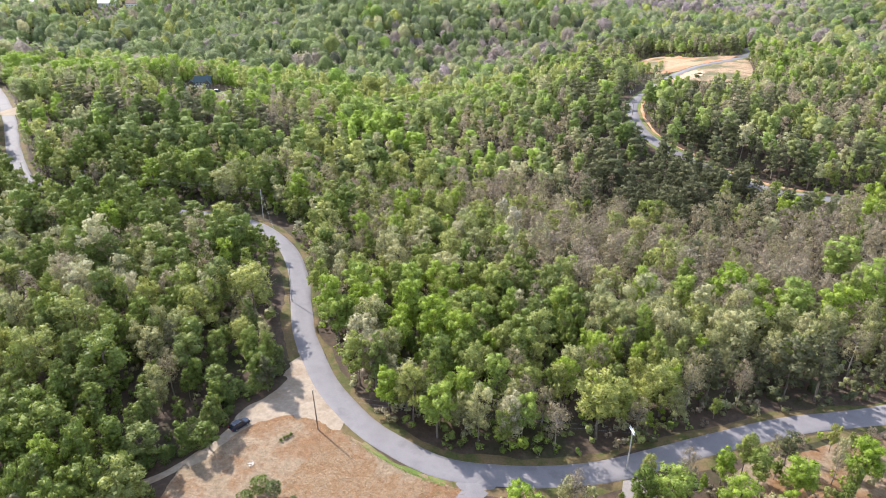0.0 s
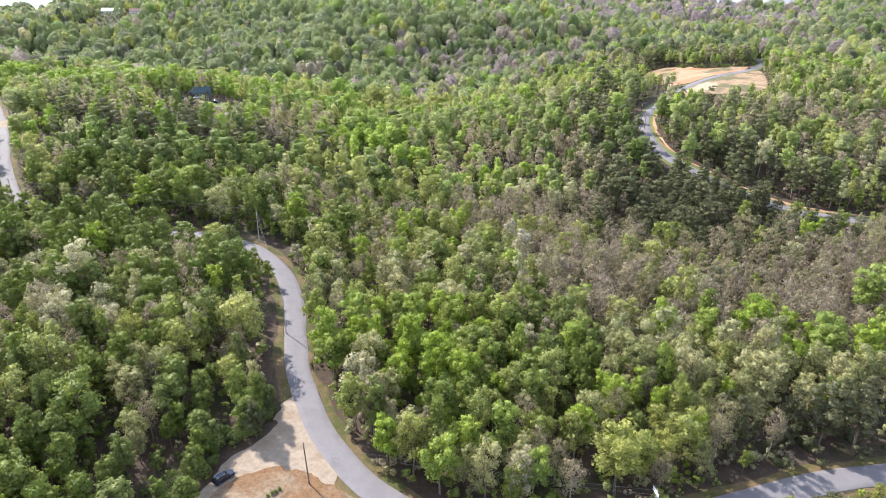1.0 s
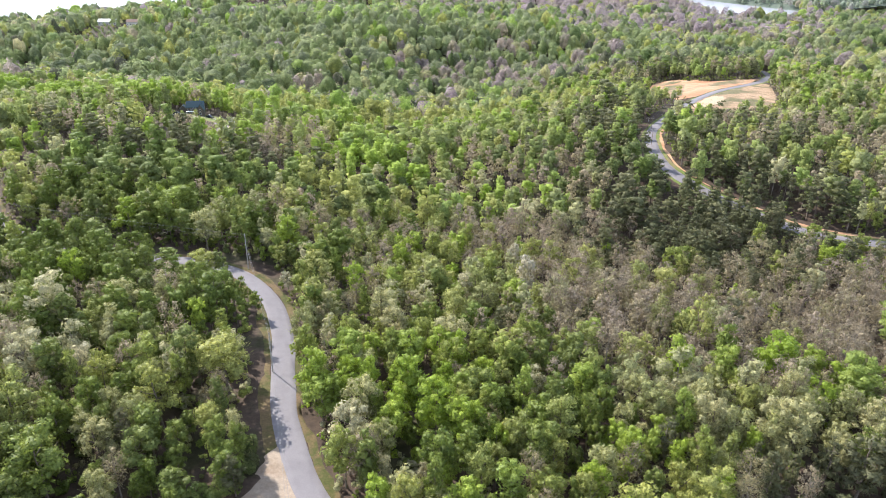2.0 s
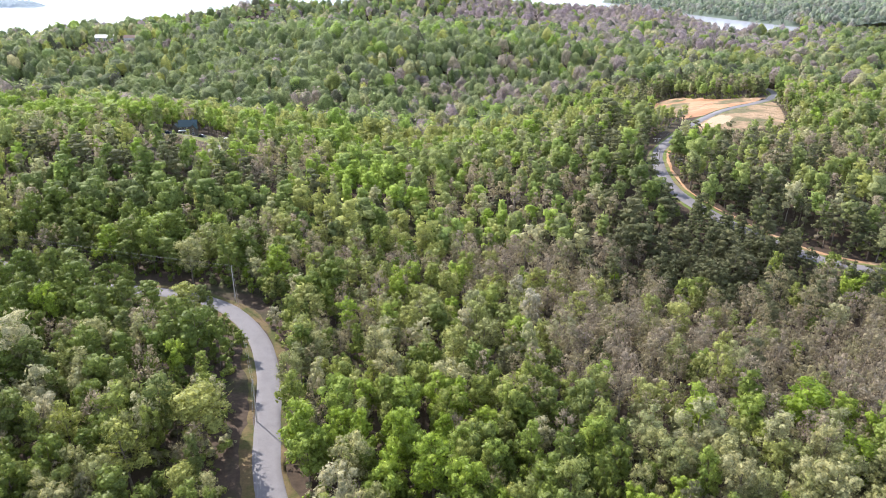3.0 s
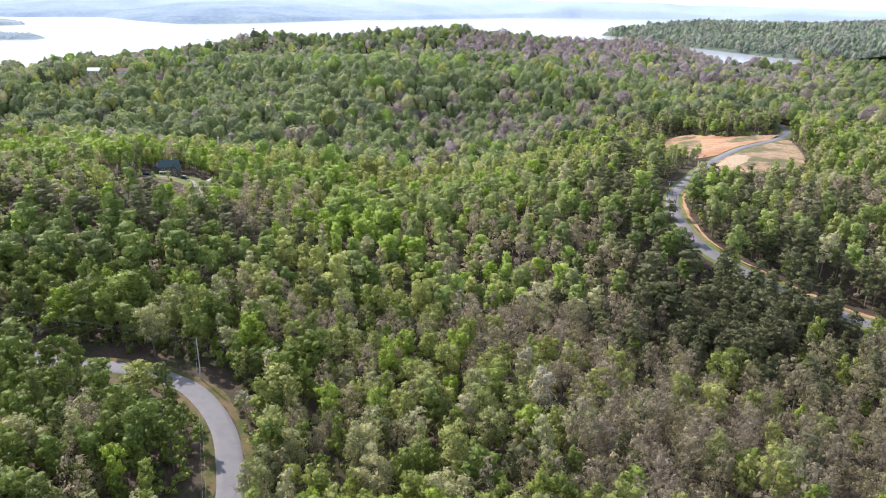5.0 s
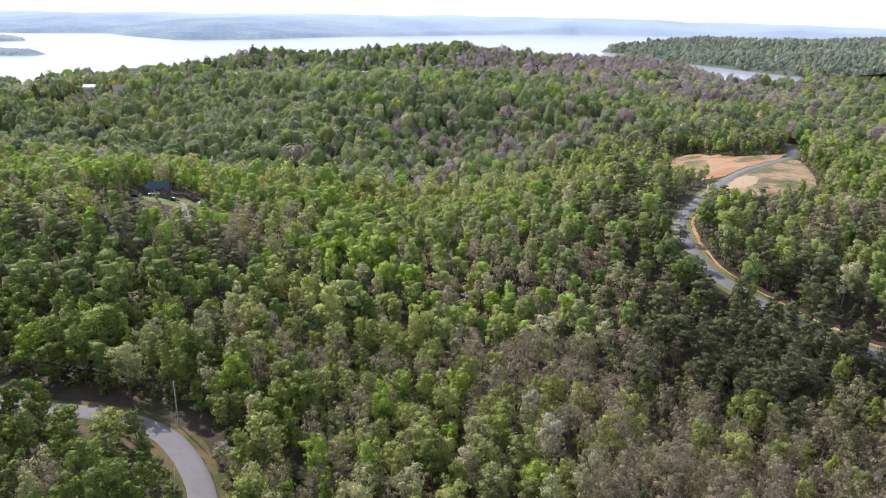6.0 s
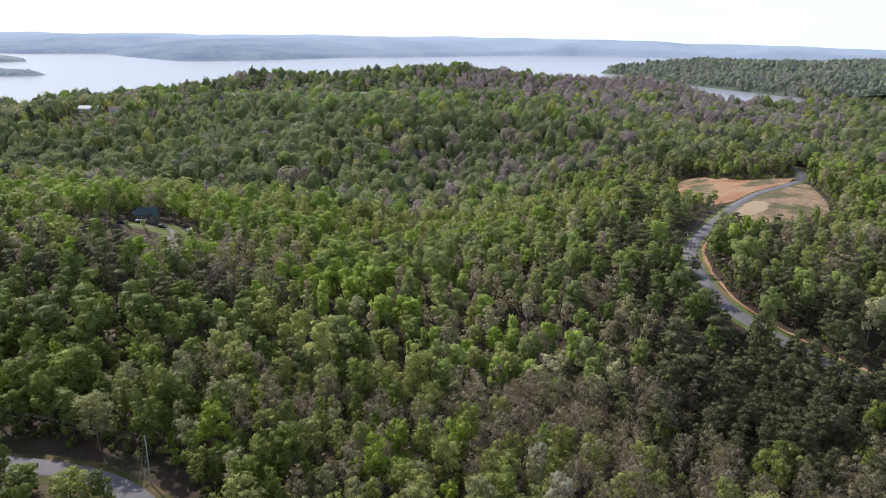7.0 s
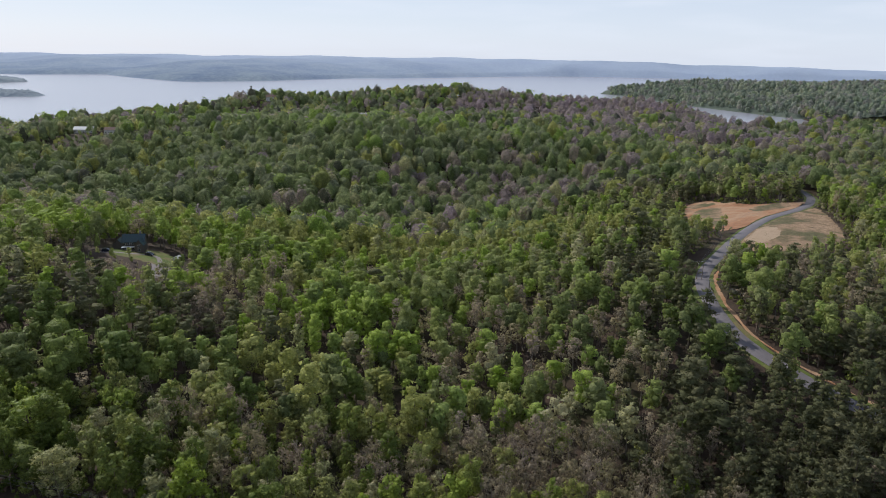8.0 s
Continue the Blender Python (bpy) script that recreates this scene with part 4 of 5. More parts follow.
# trees that stand out from the rest: place and crown radius
LONE = {
    "bright": [(-9, 177, 4.6), (0, 169, 3.6), (10, 174, 3.3), (-23, 167, 3.4), (-12, 149, 4.0), (-2, 153, 5.2), (13, 129, 4.1), (5, 126, 3.9), (37, 148, 3.0), (54, 133, 3.4), (86, 181, 6.5), (95, 181, 3.8), (72, 180, 4.5), (100, 167, 5.4), (114, 171, 5.7), (132, 205, 6.6), (66, 147, 2.5), (21, 214, 4.4), (-12, 127, 3.6), (-77, 102, 4.3), (-57, 253, 5.7), (45, 100, 4.8), (58, 99, 4.3), (73, 105, 4.0), (89, 110, 4.3), (-119, 264, 5.6), (-106, 275, 6.3), (20, 215, 4.5)],
    "gold": [(-53, 167, 7.4), (-64, 154, 5.5), (-92, 147, 5.7), (-95, 134, 5.5), (-80, 229, 5.6), (-51, 149, 3.8), (35, 121, 6.2), (47, 135, 3.6), (13, 148, 2.9), (-10, 221, 3.8), (-32, 192, 3.0), (-18, 192, 3.3)],
    "deep": [(26, 161, 3.9), (21, 146, 3.6), (-98, 182, 5.6), (-78, 131, 6.3), (-62, 138, 4.4), (-53, 132, 4.6), (-63, 111, 4.6), (-50, 115, 3.3), (-71, 265, 5.4), (-8, 198, 3.8), (31, 176, 3.8), (-80, 171, 3.9), (-66, 200, 5.7), (-87, 153, 3.1), (-44, 137, 3.6), (-79, 111, 4.8), (-75, 118, 4.2), (-120, 178, 4.4), (-92, 230, 6.0), (-3, 201, 3.4), (-38, 208, 2.9), (2, 209, 2.9)],
    "sage": [(-20, 173, 3.5), (2, 186, 5.4), (-39, 188, 3.7), (-19, 204, 4.9), (-31, 168, 3.1), (-71, 140, 3.8), (-86, 181, 4.6), (32, 136, 4.2), (64, 208, 5.0), (46, 163, 4.0), (63, 164, 3.7), (84, 159, 4.2), (108, 161, 4.5), (-90, 196, 4.9), (-111, 153, 4.4), (-66, 129, 3.2), (-87, 254, 5.6), (-80, 198, 4.4), (-92, 197, 3.8), (11, 216, 4.6), (-14, 193, 4.6), (-34, 201, 3.8)],
    "cream": [(-20, 146, 4.6), (-99, 164, 5.3), (-86, 164, 3.6), (21, 168, 3.4), (-4, 137, 2.1), (-12, 136, 2.1), (-8, 235, 3.4), (5, 224, 4.0)],
    "bud": [(-75, 166, 4.2), (-81, 204, 4.9), (10, 151, 2.8), (3, 170, 2.9), (21, 184, 3.9), (106, 186, 6.8), (-99, 200, 4.0), (107, 149, 4.3), (-36, 213, 3.9), (-28, 215, 3.5), (25, 117, 3.5), (23, 123, 2.9), (-29, 206, 3.0), (-16, 253, 3.7), (26, 292, 4.8)],
    "pine": [(65, 136, 4.4), (86, 140, 5.5), (93, 138, 5.6), (80, 142, 3.9), (-42, 135, 3.5)],
}


def scatter(rng, y0, y1, step, half, road_gap=6.0):
    """Jittered places in a fan ahead of the viewpoint."""
    out = []
    for j, y in enumerate(np.arange(y0, y1, step * 0.87)):
        w = half(y)
        x = np.arange(-w, w, step) + (j % 2) * step / 2
        out.append(np.stack([x + rng.uniform(-0.36, 0.36, len(x)) * step, y + rng.uniform(-0.36, 0.36, len(x)) * step], 1))
    p = np.vstack(out)
    x, y = p[:, 0], p[:, 1]
    bend = MAIN[(MAIN[:, 1] > 228) & (MAIN[:, 1] < 256)]
    run = MAIN[(MAIN[:, 1] > 140) & (MAIN[:, 1] < 205) & (MAIN[:, 0] < 0)]
    ok = away_from(bend + np.array([4.5, 4.5]), x, y, 5.0) & away_from(run + np.array([-6.0, -1.0]), x, y, 4.5 if road_gap > 5.5 else 2.5)
    ok &= away_from(MAIN, x, y, road_gap) & away_from(UPPER[(UPPER[:, 1] > 345) & (UPPER[:, 1] < 500)], x, y, 7.0) & away_from(UPPER[(UPPER[:, 1] > 345) & (UPPER[:, 1] < 500)] + np.array([-3.5, 0]), x, y, 7.0) & away_from(UPPER[UPPER[:, 1] >= 500], x, y, 7.5) & away_from(UPPER[UPPER[:, 1] <= 345], x, y, 3.5) & away_from(UPPER[UPPER[:, 1] <= 345] + np.array([2.5, 3.0]), x, y, 4.6) & away_from(UPPER[UPPER[:, 1] <= 302] + np.array([-1.0, -3.0]), x, y, 4.6) & away_from(TRACK, x, y, 2.6) & away_from(SPUR, x, y, 5.5) & away_from(DRIVE, x, y, 5.0)
    for o, g in ((FIELD, 0.6), (PULLOFF, 0.9), (OPEN_SIDE, 0.0), (CLEARING_A, 4.0 if road_gap > 5.5 else 0.5), (CLEARING_B, 7.0 if road_gap > 5.5 else 1.0), (HOUSE_PLOT, 0.0), (MEADOW, 2.0)):
        ok &= outside(o, x, y, g)
    verge_side = y < np.interp(x, [-60, 0, 20, 60, 110, 150], [60, 106, 107, 116, 130, 144])
    ok &= ~(verge_side & (rng.uniform(0, 1, len(x)) < np.where(x > 34, 0.22, 0.55)))
    for kind in LONE:
        for hx, hy, hr in LONE[kind]:
            ok &= (np.hypot(x - hx, y - hy) > hr * 0.62 + 1.6) | (road_gap < 5.5)
    for hx, hy in FAR_HOUSES:
        ok &= ~((np.abs(x - hx) < 10) & (y > hy - 14) & (y < hy + 10))
    shore = np.interp(x, SHORE_X, SHORE_Y)
    ok &= (y < shore - 20)
    return x[ok], y[ok]


HOUSE_PLOT = [(-174, 444), (-164, 432), (-148, 424), (-130, 414), (-124, 424), (-128, 440), (-138, 454), (-148, 462), (-166, 460), (-178, 452)]
trng = np.random.default_rng(7)
NEAR_END, CLOSE_END, MIDDLE_END, SLOPE_END, FAR_END = 165.0, 300.0, 560.0, 960.0, 1840.0

# trees near by: each one a thing with its trunk and its crown
TREE_NAMES = {
    "bright": ("broadleaf_tree", "leafy broadleaf tree in vivid fresh spring green", "tree", "vivid green trees of the wood"),
    "gold": ("broadleaf_tree", "broadleaf tree with yellow-green young leaves", "tree", "yellow-green trees of the wood"),
    "green": ("broadleaf_tree", "broadleaf tree in soft mid-green spring leaf", "tree", "mid-green trees of the wood"),
    "deep": ("broadleaf_tree", "full-leaved broadleaf tree in deep green", "tree", "deep green trees of the wood"),
    "sage": ("pale_tree", "broadleaf tree with pale sage green new leaves", "tree", "pale green trees of the wood"),
    "bud": ("budding_tree", "half-bare grey-brown tree with budding twigs", "tree", "budding trees of the wood"),
    "cream": ("flowering_tree", "tree covered in cream white spring blossom", "tree", "blossoming trees of the wood"),
    "pine": ("pine_tree", "dark green pine tree with ragged pads of needles", "tree", "pines of the wood"),
}
VARIANTS = 5
crown_meshes, trunk_meshes = {}, {}
for ki, kind in enumerate(KINDS):
    for v in range(VARIANTS):
        c, f = crown(kind, "near", 100 * ki + v)
        me = bpy.data.meshes.new("crown")
        fill_mesh(me, c.astype(np.float32), f.astype(np.int32), LEAF[kind], True)
        crown_meshes[kind, v] = me
        r = np.random.default_rng(900 + 10 * ki + v)
        if kind == "pine":
            sv, sf = stem(r, 15.0, 0.19, (0.35, 0.9), 10, (2.8, 0.12))
        elif kind == "bud":
            sv, sf = stem(r, 13.8, 0.18, (0.32, 0.85), 12, (3.7, 1.05))
        else:
            sv, sf = stem(r, 13.2, 0.19, (0.28, 0.8), 8, (3.4, 1.0))
        me = bpy.data.meshes.new("trunk")
        fill_mesh(me, sv.astype(np.float32), sf.astype(np.int32), PALE_BARK if kind in ("bud", "cream") else BARK, True)
        trunk_meshes[kind, v] = me


def plant(kind, variant, x, y, size, wide, turn):
    name, label, category, group = TREE_NAMES[kind]
    ob = thing(name, pose(x, y, ground_z(x, y) - 0.05, 0, 0, turn), label, category, group)
    ob.scale = (wide, wide, size)
    for pname, table in (("trunk", trunk_meshes), ("crown", crown_meshes)):
        p = new(pname, table[kind, variant])
        p.parent = ob
    return ob


for kind in LONE:
    for x, y, r in LONE[kind]:
        w = r / 3.9
        plant(kind, int(trng.integers(0, VARIANTS)), x, y, float(np.clip(0.45 + 0.55 * w, 0.6, 1.25) * trng.uniform(0.94, 1.08) * stature(x, y)), w, float(trng.uniform(0, 360)))
nx, ny = scatter(trng, 62, NEAR_END, 5.5, lambda y: 26 + 0.72 * y)
nk = choose_kinds(trng, nx, ny)
for x, y, k in zip(nx, ny, nk):
    s = float(trng.uniform(0.4, 0.7) if trng.uniform() < 0.22 else np.clip(trng.normal(0.98, 0.13), 0.6, 1.25))
    s *= float(stature(x, y))
    plant(KINDS[k], int(trng.integers(0, VARIANTS)), float(x), float(y), s, float(s * (trng.uniform(0.9, 1.18) if trng.uniform() < 0.4 else trng.uniform(0.68, 0.95))), float(trng.uniform(0, 360)))


# woods farther off: joined, one stand of each kind
def stand(grade, x, y, kinds, label_end, floor=None, grown=1.0):
    for ki, kind in enumerate(KINDS):
        sel = np.where(kinds == ki)[0]
        if not len(sel):
            continue
        models = [crown(kind, grade, 40 + 7 * v + ki) for v in range(9)]
        z = rise(x[sel], y[sel]) if floor is None else floor[sel]
        size = np.where(trng.uniform(0, 1, len(sel)) < 0.25, trng.uniform(0.42, 0.7, len(sel)), np.clip(trng.normal(0.98, 0.19, len(sel)), 0.55, 1.5))
        if grade == "low":
            size = trng.uniform(0.28, 0.6, len(sel))
        size = size * grown * stature(x[sel], y[sel])
        wide = size * np.where(trng.uniform(0, 1, len(sel)) < 0.4, trng.uniform(0.9, 1.2, len(sel)), trng.uniform(0.68, 0.95, len(sel))) * (1.22 if kind == "pine" else 1.0) * {"far": 1.3, "headland": 1.3, "slope": 1.18, "middle": 1.16}.get(grade, 1.05)
        turn = trng.uniform(0, 6.2832, len(sel))
        tint = trng.uniform(0, 1, len(sel))
        pick = trng.integers(0, len(models), len(sel))
        vs, fs, ts, off = [], [], [], 0
        for v, (model, faces) in enumerate(models):
            q = np.where(pick == v)[0]
            ca, sa = np.cos(turn[q])[:, None], np.sin(turn[q])[:, None]
            mx, my, mz = model[None, :, 0], model[None, :, 1], model[None, :, 2]
            i = sel[q]
            vs.append(np.stack([x[i][:, None] + (mx * ca - my * sa) * wide[q][:, None], y[i][:, None] + (mx * sa + my * ca) * wide[q][:, None], z[q][:, None] + mz * size[q][:, None]], 2).reshape(-1, 3))
            fs.append(((np.arange(len(q)) * len(model))[:, None, None] + faces[None] + off).reshape(-1, 4))
            ts.append(np.repeat(tint[q], len(model)))
            off += len(vs[-1])
        ob = mesh_object("woods", np.vstack(vs), np.vstack(fs), WOODS[kind, grade], smooth_faces=True, tint=np.concatenate(ts))
        names = {"bright": "vivid green broadleaf woods", "gold": "yellow-green broadleaf woods", "green": "mid-green broadleaf woods", "deep": "deep green broadleaf woods", "sage": "pale sage green woods", "bud": "half-bare grey-brown budding woods", "cream": "cream-blossoming trees of the woods", "pine": "dark green pine woods"}
        tagged(ob, names[kind] + label_end, "woods", kind="stuff")
        if grade in ("far", "slope", "low", "headland"):
            continue
        stems = [stem(np.random.default_rng(60 + v), 12.8, 0.17 if grade == "close" else 0.2, (0.35, 0.85), {"close": 6 if kind == "bud" else 2, "middle": 0}[grade], (3.0, 1.0) if kind != "pine" else (2.0, 0.2), 3, 5 if grade == "close" else 2) for v in range(4)]
        vs, fs, off = [], [], 0
        for v, (sv, sf) in enumerate(stems):
            q = np.where(pick % 4 == v)[0]
            ca, sa = np.cos(turn[q])[:, None], np.sin(turn[q])[:, None]
            i = sel[q]
            tv = np.stack([x[i][:, None] + (sv[None, :, 0] * ca - sv[None, :, 1] * sa) * wide[q][:, None], y[i][:, None] + (sv[None, :, 0] * sa + sv[None, :, 1] * ca) * wide[q][:, None], z[q][:, None] + sv[None, :, 2] * size[q][:, None]], 2).reshape(-1, 3)
            vs.append(tv)
            fs.append((np.arange(len(q)) * len(sv))[:, None, None] + sf[None] + off)
            off += len(tv)
        fs = np.vstack([f.reshape(-1, 4) for f in fs])
        ob = mesh_object("trunks", np.vstack(vs), fs, PALE_BARK if kind in ("bud", "sage", "cream") else BARK)
        tagged(ob, "bare trunks and limbs under the " + names[kind], "trunks", kind="stuff")


cx_, cy_ = scatter(trng, NEAR_END, CLOSE_END, 5.7, lambda y: 26 + 0.68 * y)
stand("close", cx_, cy_, choose_kinds(trng, cx_, cy_), " beyond the road")
mx_, my_ = scatter(trng, CLOSE_END, 700, 6.4, lambda y: 62 + 0.68 * y)
keep = (my_ < MIDDLE_END) | ((mx_ > 70) & (mx_ < 330))
mx_, my_ = mx_[keep], my_[keep]
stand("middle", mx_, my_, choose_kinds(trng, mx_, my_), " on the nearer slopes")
sx_, sy_ = scatter(trng, MIDDLE_END, SLOPE_END, 9.2, lambda y: 30 + 0.68 * y)
keep = (sy_ > 697) | (sx_ <= 70) | (sx_ >= 330)
sx_, sy_ = sx_[keep], sy_[keep]
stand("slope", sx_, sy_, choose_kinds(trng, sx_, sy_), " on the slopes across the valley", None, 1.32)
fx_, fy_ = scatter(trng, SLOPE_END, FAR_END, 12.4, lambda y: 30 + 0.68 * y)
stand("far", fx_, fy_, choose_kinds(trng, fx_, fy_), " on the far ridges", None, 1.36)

hx_, hy_ = np.meshgrid(np.arange(560, 2050, 13.0), np.arange(1694, 2840, 17.0))
hx_ = (hx_ + trng.uniform(-5, 5, hx_.shape)).ravel()
hy_ = (hy_ + trng.uniform(-5, 5, hy_.shape)).ravel()
hz_ = headland(hx_, hy_)
keep = (hz_ > LAKE + 0.3) & (hx_ < 0.76 * hy_ + 90)
hx_, hy_, hz_ = hx_[keep], hy_[keep], hz_[keep]
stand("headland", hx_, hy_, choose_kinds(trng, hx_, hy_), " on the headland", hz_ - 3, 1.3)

# low growth under and between the nearer trees
ux_, uy_ = scatter(trng, 70, CLOSE_END, 4.1, lambda y: 26 + 0.70 * y, 4.9)
stand("low", ux_, uy_, choose_kinds(trng, ux_, uy_), " in the undergrowth")
rx_, ry_ = scatter(trng, CLOSE_END, 665, 4.4, lambda y: 300, 4.9)
near_road = ~away_from(UPPER, rx_, ry_, 17.0) | (~outside(CLEARING_A, rx_, ry_, 16.0)) | (~outside(CLEARING_B, rx_, ry_, 20.0))
rx_, ry_ = rx_[near_road], ry_[near_road]
stand("low", rx_, ry_, choose_kinds(trng, rx_, ry_), " along the ridge road")

# ---------------------------------------------------------------- poles and wires
CERAMIC = plain("ceramic", (0.45, 0.43, 0.40), 0.3, 0, 0.5, 4, 0.1)
WHITE_PAINT = plain("white_paint", (0.78, 0.78, 0.76), 0.5, 0, 0.4, 5, 0.08)


def utility_pole(x, y, height, turn, lean=0.0, arms=1, wood=POLE_WOOD, arm_mat=GREY_WOOD, label="weathered brown wooden utility pole with a crossarm", drum=False):
    ob = thing("utility_pole", pose(x, y, ground_z(x, y), 0, lean, turn), label, "utility pole", "poles carrying the power line")
    part("post", rod(bmesh.new(), (0, 0, -0.6), (0, 0, height), 0.17, 0.11, 10), wood, ob)
    for k in range(arms):
        z = height - 0.35 - 0.55 * k
        arm = part("crossarm", box(bmesh.new(), -1.2, 1.2, 0.12, 0.24, z - 0.07, z + 0.07, 0.015), arm_mat, ob)
        for s in (-1.1, -0.45, 0.45, 1.1):
            bm = rod(bmesh.new(), (s, 0.18, z + 0.07), (s, 0.18, z + 0.16), 0.03, 0.03, 6)
            rod(bm, (s, 0.18, z + 0.14), (s, 0.18, z + 0.28), 0.075, 0.05, 8)
            part("insulator", bm, CERAMIC, arm)
        for s in (-1, 1):
            part("brace", rod(bmesh.new(), (0.7 * s, 0.14, z - 0.05), (0.06 * s, 0.14, z - 0.75), 0.02, 0.02, 5), PALE_METAL, ob)
    if not arms:
        bm = rod(bmesh.new(), (0, 0, height), (0, 0, height + 0.22), 0.07, 0.05, 8)
        part("insulator", bm, CERAMIC, ob)
    if drum:
        bm = rod(bmesh.new(), (0.36, 0, height - 2.2), (0.36, 0, height - 1.3), 0.22, 0.22, 12)
        rod(bm, (0.36, 0, height - 1.3), (0.36, 0, height - 1.15), 0.22, 0.08, 12)
        part("transformer", bm, PALE_METAL, ob, "grey transformer drum")
    return ob


def wire(a, b, sag, label="thin sagging overhead power cable", radius=0.019):
    c = bpy.data.curves.new("power_cable", "CURVE")
    c.dimensions = "3D"
    c.bevel_depth = radius
    c.bevel_resolution = 0
    s = c.splines.new("POLY")
    n = 20
    s.points.add(n)
    for i in range(n + 1):
        f = i / n
        p = Vector(a).lerp(Vector(b), f)
        s.points[i].co = (p.x, p.y, p.z - 4 * sag * f * (1 - f), 1)
    c.materials.append(CABLE)
    return tagged(new("power_cable", c), label, "cable", "cables of the power line")


def line_of(poles, offsets, drop, sag=0.9):
    """Cables from pole to pole; offsets across the line."""
    for (ax, ay, ah), (bx, by, bh) in zip(poles, poles[1:]):
        w = Vector((bx - ax, by - ay, 0)).normalized()
        s = Vector((w.y, -w.x, 0))
        for o, d in zip(offsets, drop):
            a = Vector((ax, ay, ground_z(ax, ay) + ah - d)) + s * o
            b = Vector((bx, by, ground_z(bx, by) + bh - d)) + s * o
            wire(a, b, sag)


VALLEY_LINE = [(39.6, 111.3, 11.5), (-27.6, 121.5, 11.0), (-45.3, 179.3, 12.0), (-69.3, 242.5, 13.0), (-178, 274, 12.0), (-241, 381, 11.5), (-300, 480, 11.5)]
utility_pole(39.6, 111.3, 11.5, 100, arms=2, arm_mat=WHITE_PAINT, wood=GREY_WOOD, label="grey utility pole with two pale crossarms beside the road")
utility_pole(-27.6, 121.5, 11.0, -12, -3.0, arms=0, label="plain dark wooden utility pole in a field")
utility_pole(-45.3, 179.3, 12.0, 10, arms=0, wood=GREY_WOOD, label="pale weathered utility pole at the road's edge")
utility_pole(-69.3, 242.5, 13.0, 15, arms=0, wood=GREY_WOOD, label="tall pale weathered utility pole at a road bend")
utility_pole(-178, 274, 12.0, 60, arms=1)
utility_pole(-241, 381, 11.5, 50, arms=1)
utility_pole(-300, 480, 11.5, 50, arms=1)
line_of(VALLEY_LINE, (-0.25, 0.3), (0.0, 1.6))
line_of(VALLEY_LINE[3:], (0.8,), (0.3,))

RIDGE_LINE = [(262, 285, 11.0), (168.3, 311.4, 9.5), (110.9, 399.6, 9.0), (117.8, 427, 9.2), (147.7, 483.4, 9.2), (248, 616, 9.5), (322, 760, 9.5)]
for (px, py, ph), pt in zip(RIDGE_LINE, (60, 55, 10, 20, 35, 35, 25)):
    utility_pole(px, py, ph, pt, arms=1, label="wooden utility pole with a crossarm beside the ridge road")
utility_pole(115.6, 427.8, 9.2, 20, arms=1, drum=True, label="wooden utility pole with a transformer beside the ridge road")
line_of(RIDGE_LINE, (-1.1, -0.4, 0.5, 1.1), (0.1, 0.1, 0.1, 1.8), 0.8)

# ---------------------------------------------------------------- parked car
CAR_PAINT = plain("dark_car_paint", (0.012, 0.018, 0.035), 0.2, 0.0, 0.6, 3, 0.1)
GLASS_DARK = plain("car_glass", (0.02, 0.025, 0.03), 0.06, 0.0, 0.8, 1, 0.05)
RUBBER = plain("rubber", (0.02, 0.02, 0.02), 0.85, 0, 0.2, 5, 0.2)
ALLOY = plain("alloy", (0.45, 0.46, 0.47), 0.3, 0.9, 0.5, 3, 0.1)
LAMP_CLEAR = plain("lamp_lens", (0.7, 0.72, 0.74), 0.15, 0, 0.6, 3, 0.05)
LAMP_RED = plain("tail_lens", (0.35, 0.02, 0.02), 0.2, 0, 0.6, 3, 0.1)


def profile(bm, outline, half, narrow=0.0, top=1e9):
    """A solid with a side outline (along, up), half wide each side, drawn in by narrow at the highest corners."""
    hi = max(z for _, z in outline)
    lo = min(z for _, z in outline)
    rings = []
    for s in (-1, 1):
        rings.append([bm.verts.new((s * (half - narrow * (z - lo) / (hi - lo)), y, z)) for y, z in outline])
    n = len(outline)
    for i in range(n):
        j = (i + 1) % n
        bm.faces.new((rings[0][i], rings[0][j], rings[1][j], rings[1][i]))
    bm.faces.new(rings[0])
    bm.faces.new(rings[1][::-1])
    return bm


def bevel_all(bm, offset, segments=2):
    bmesh.ops.bevel(bm, geom=list(bm.edges), offset=offset, segments=segments, affect="EDGES")
    return bm


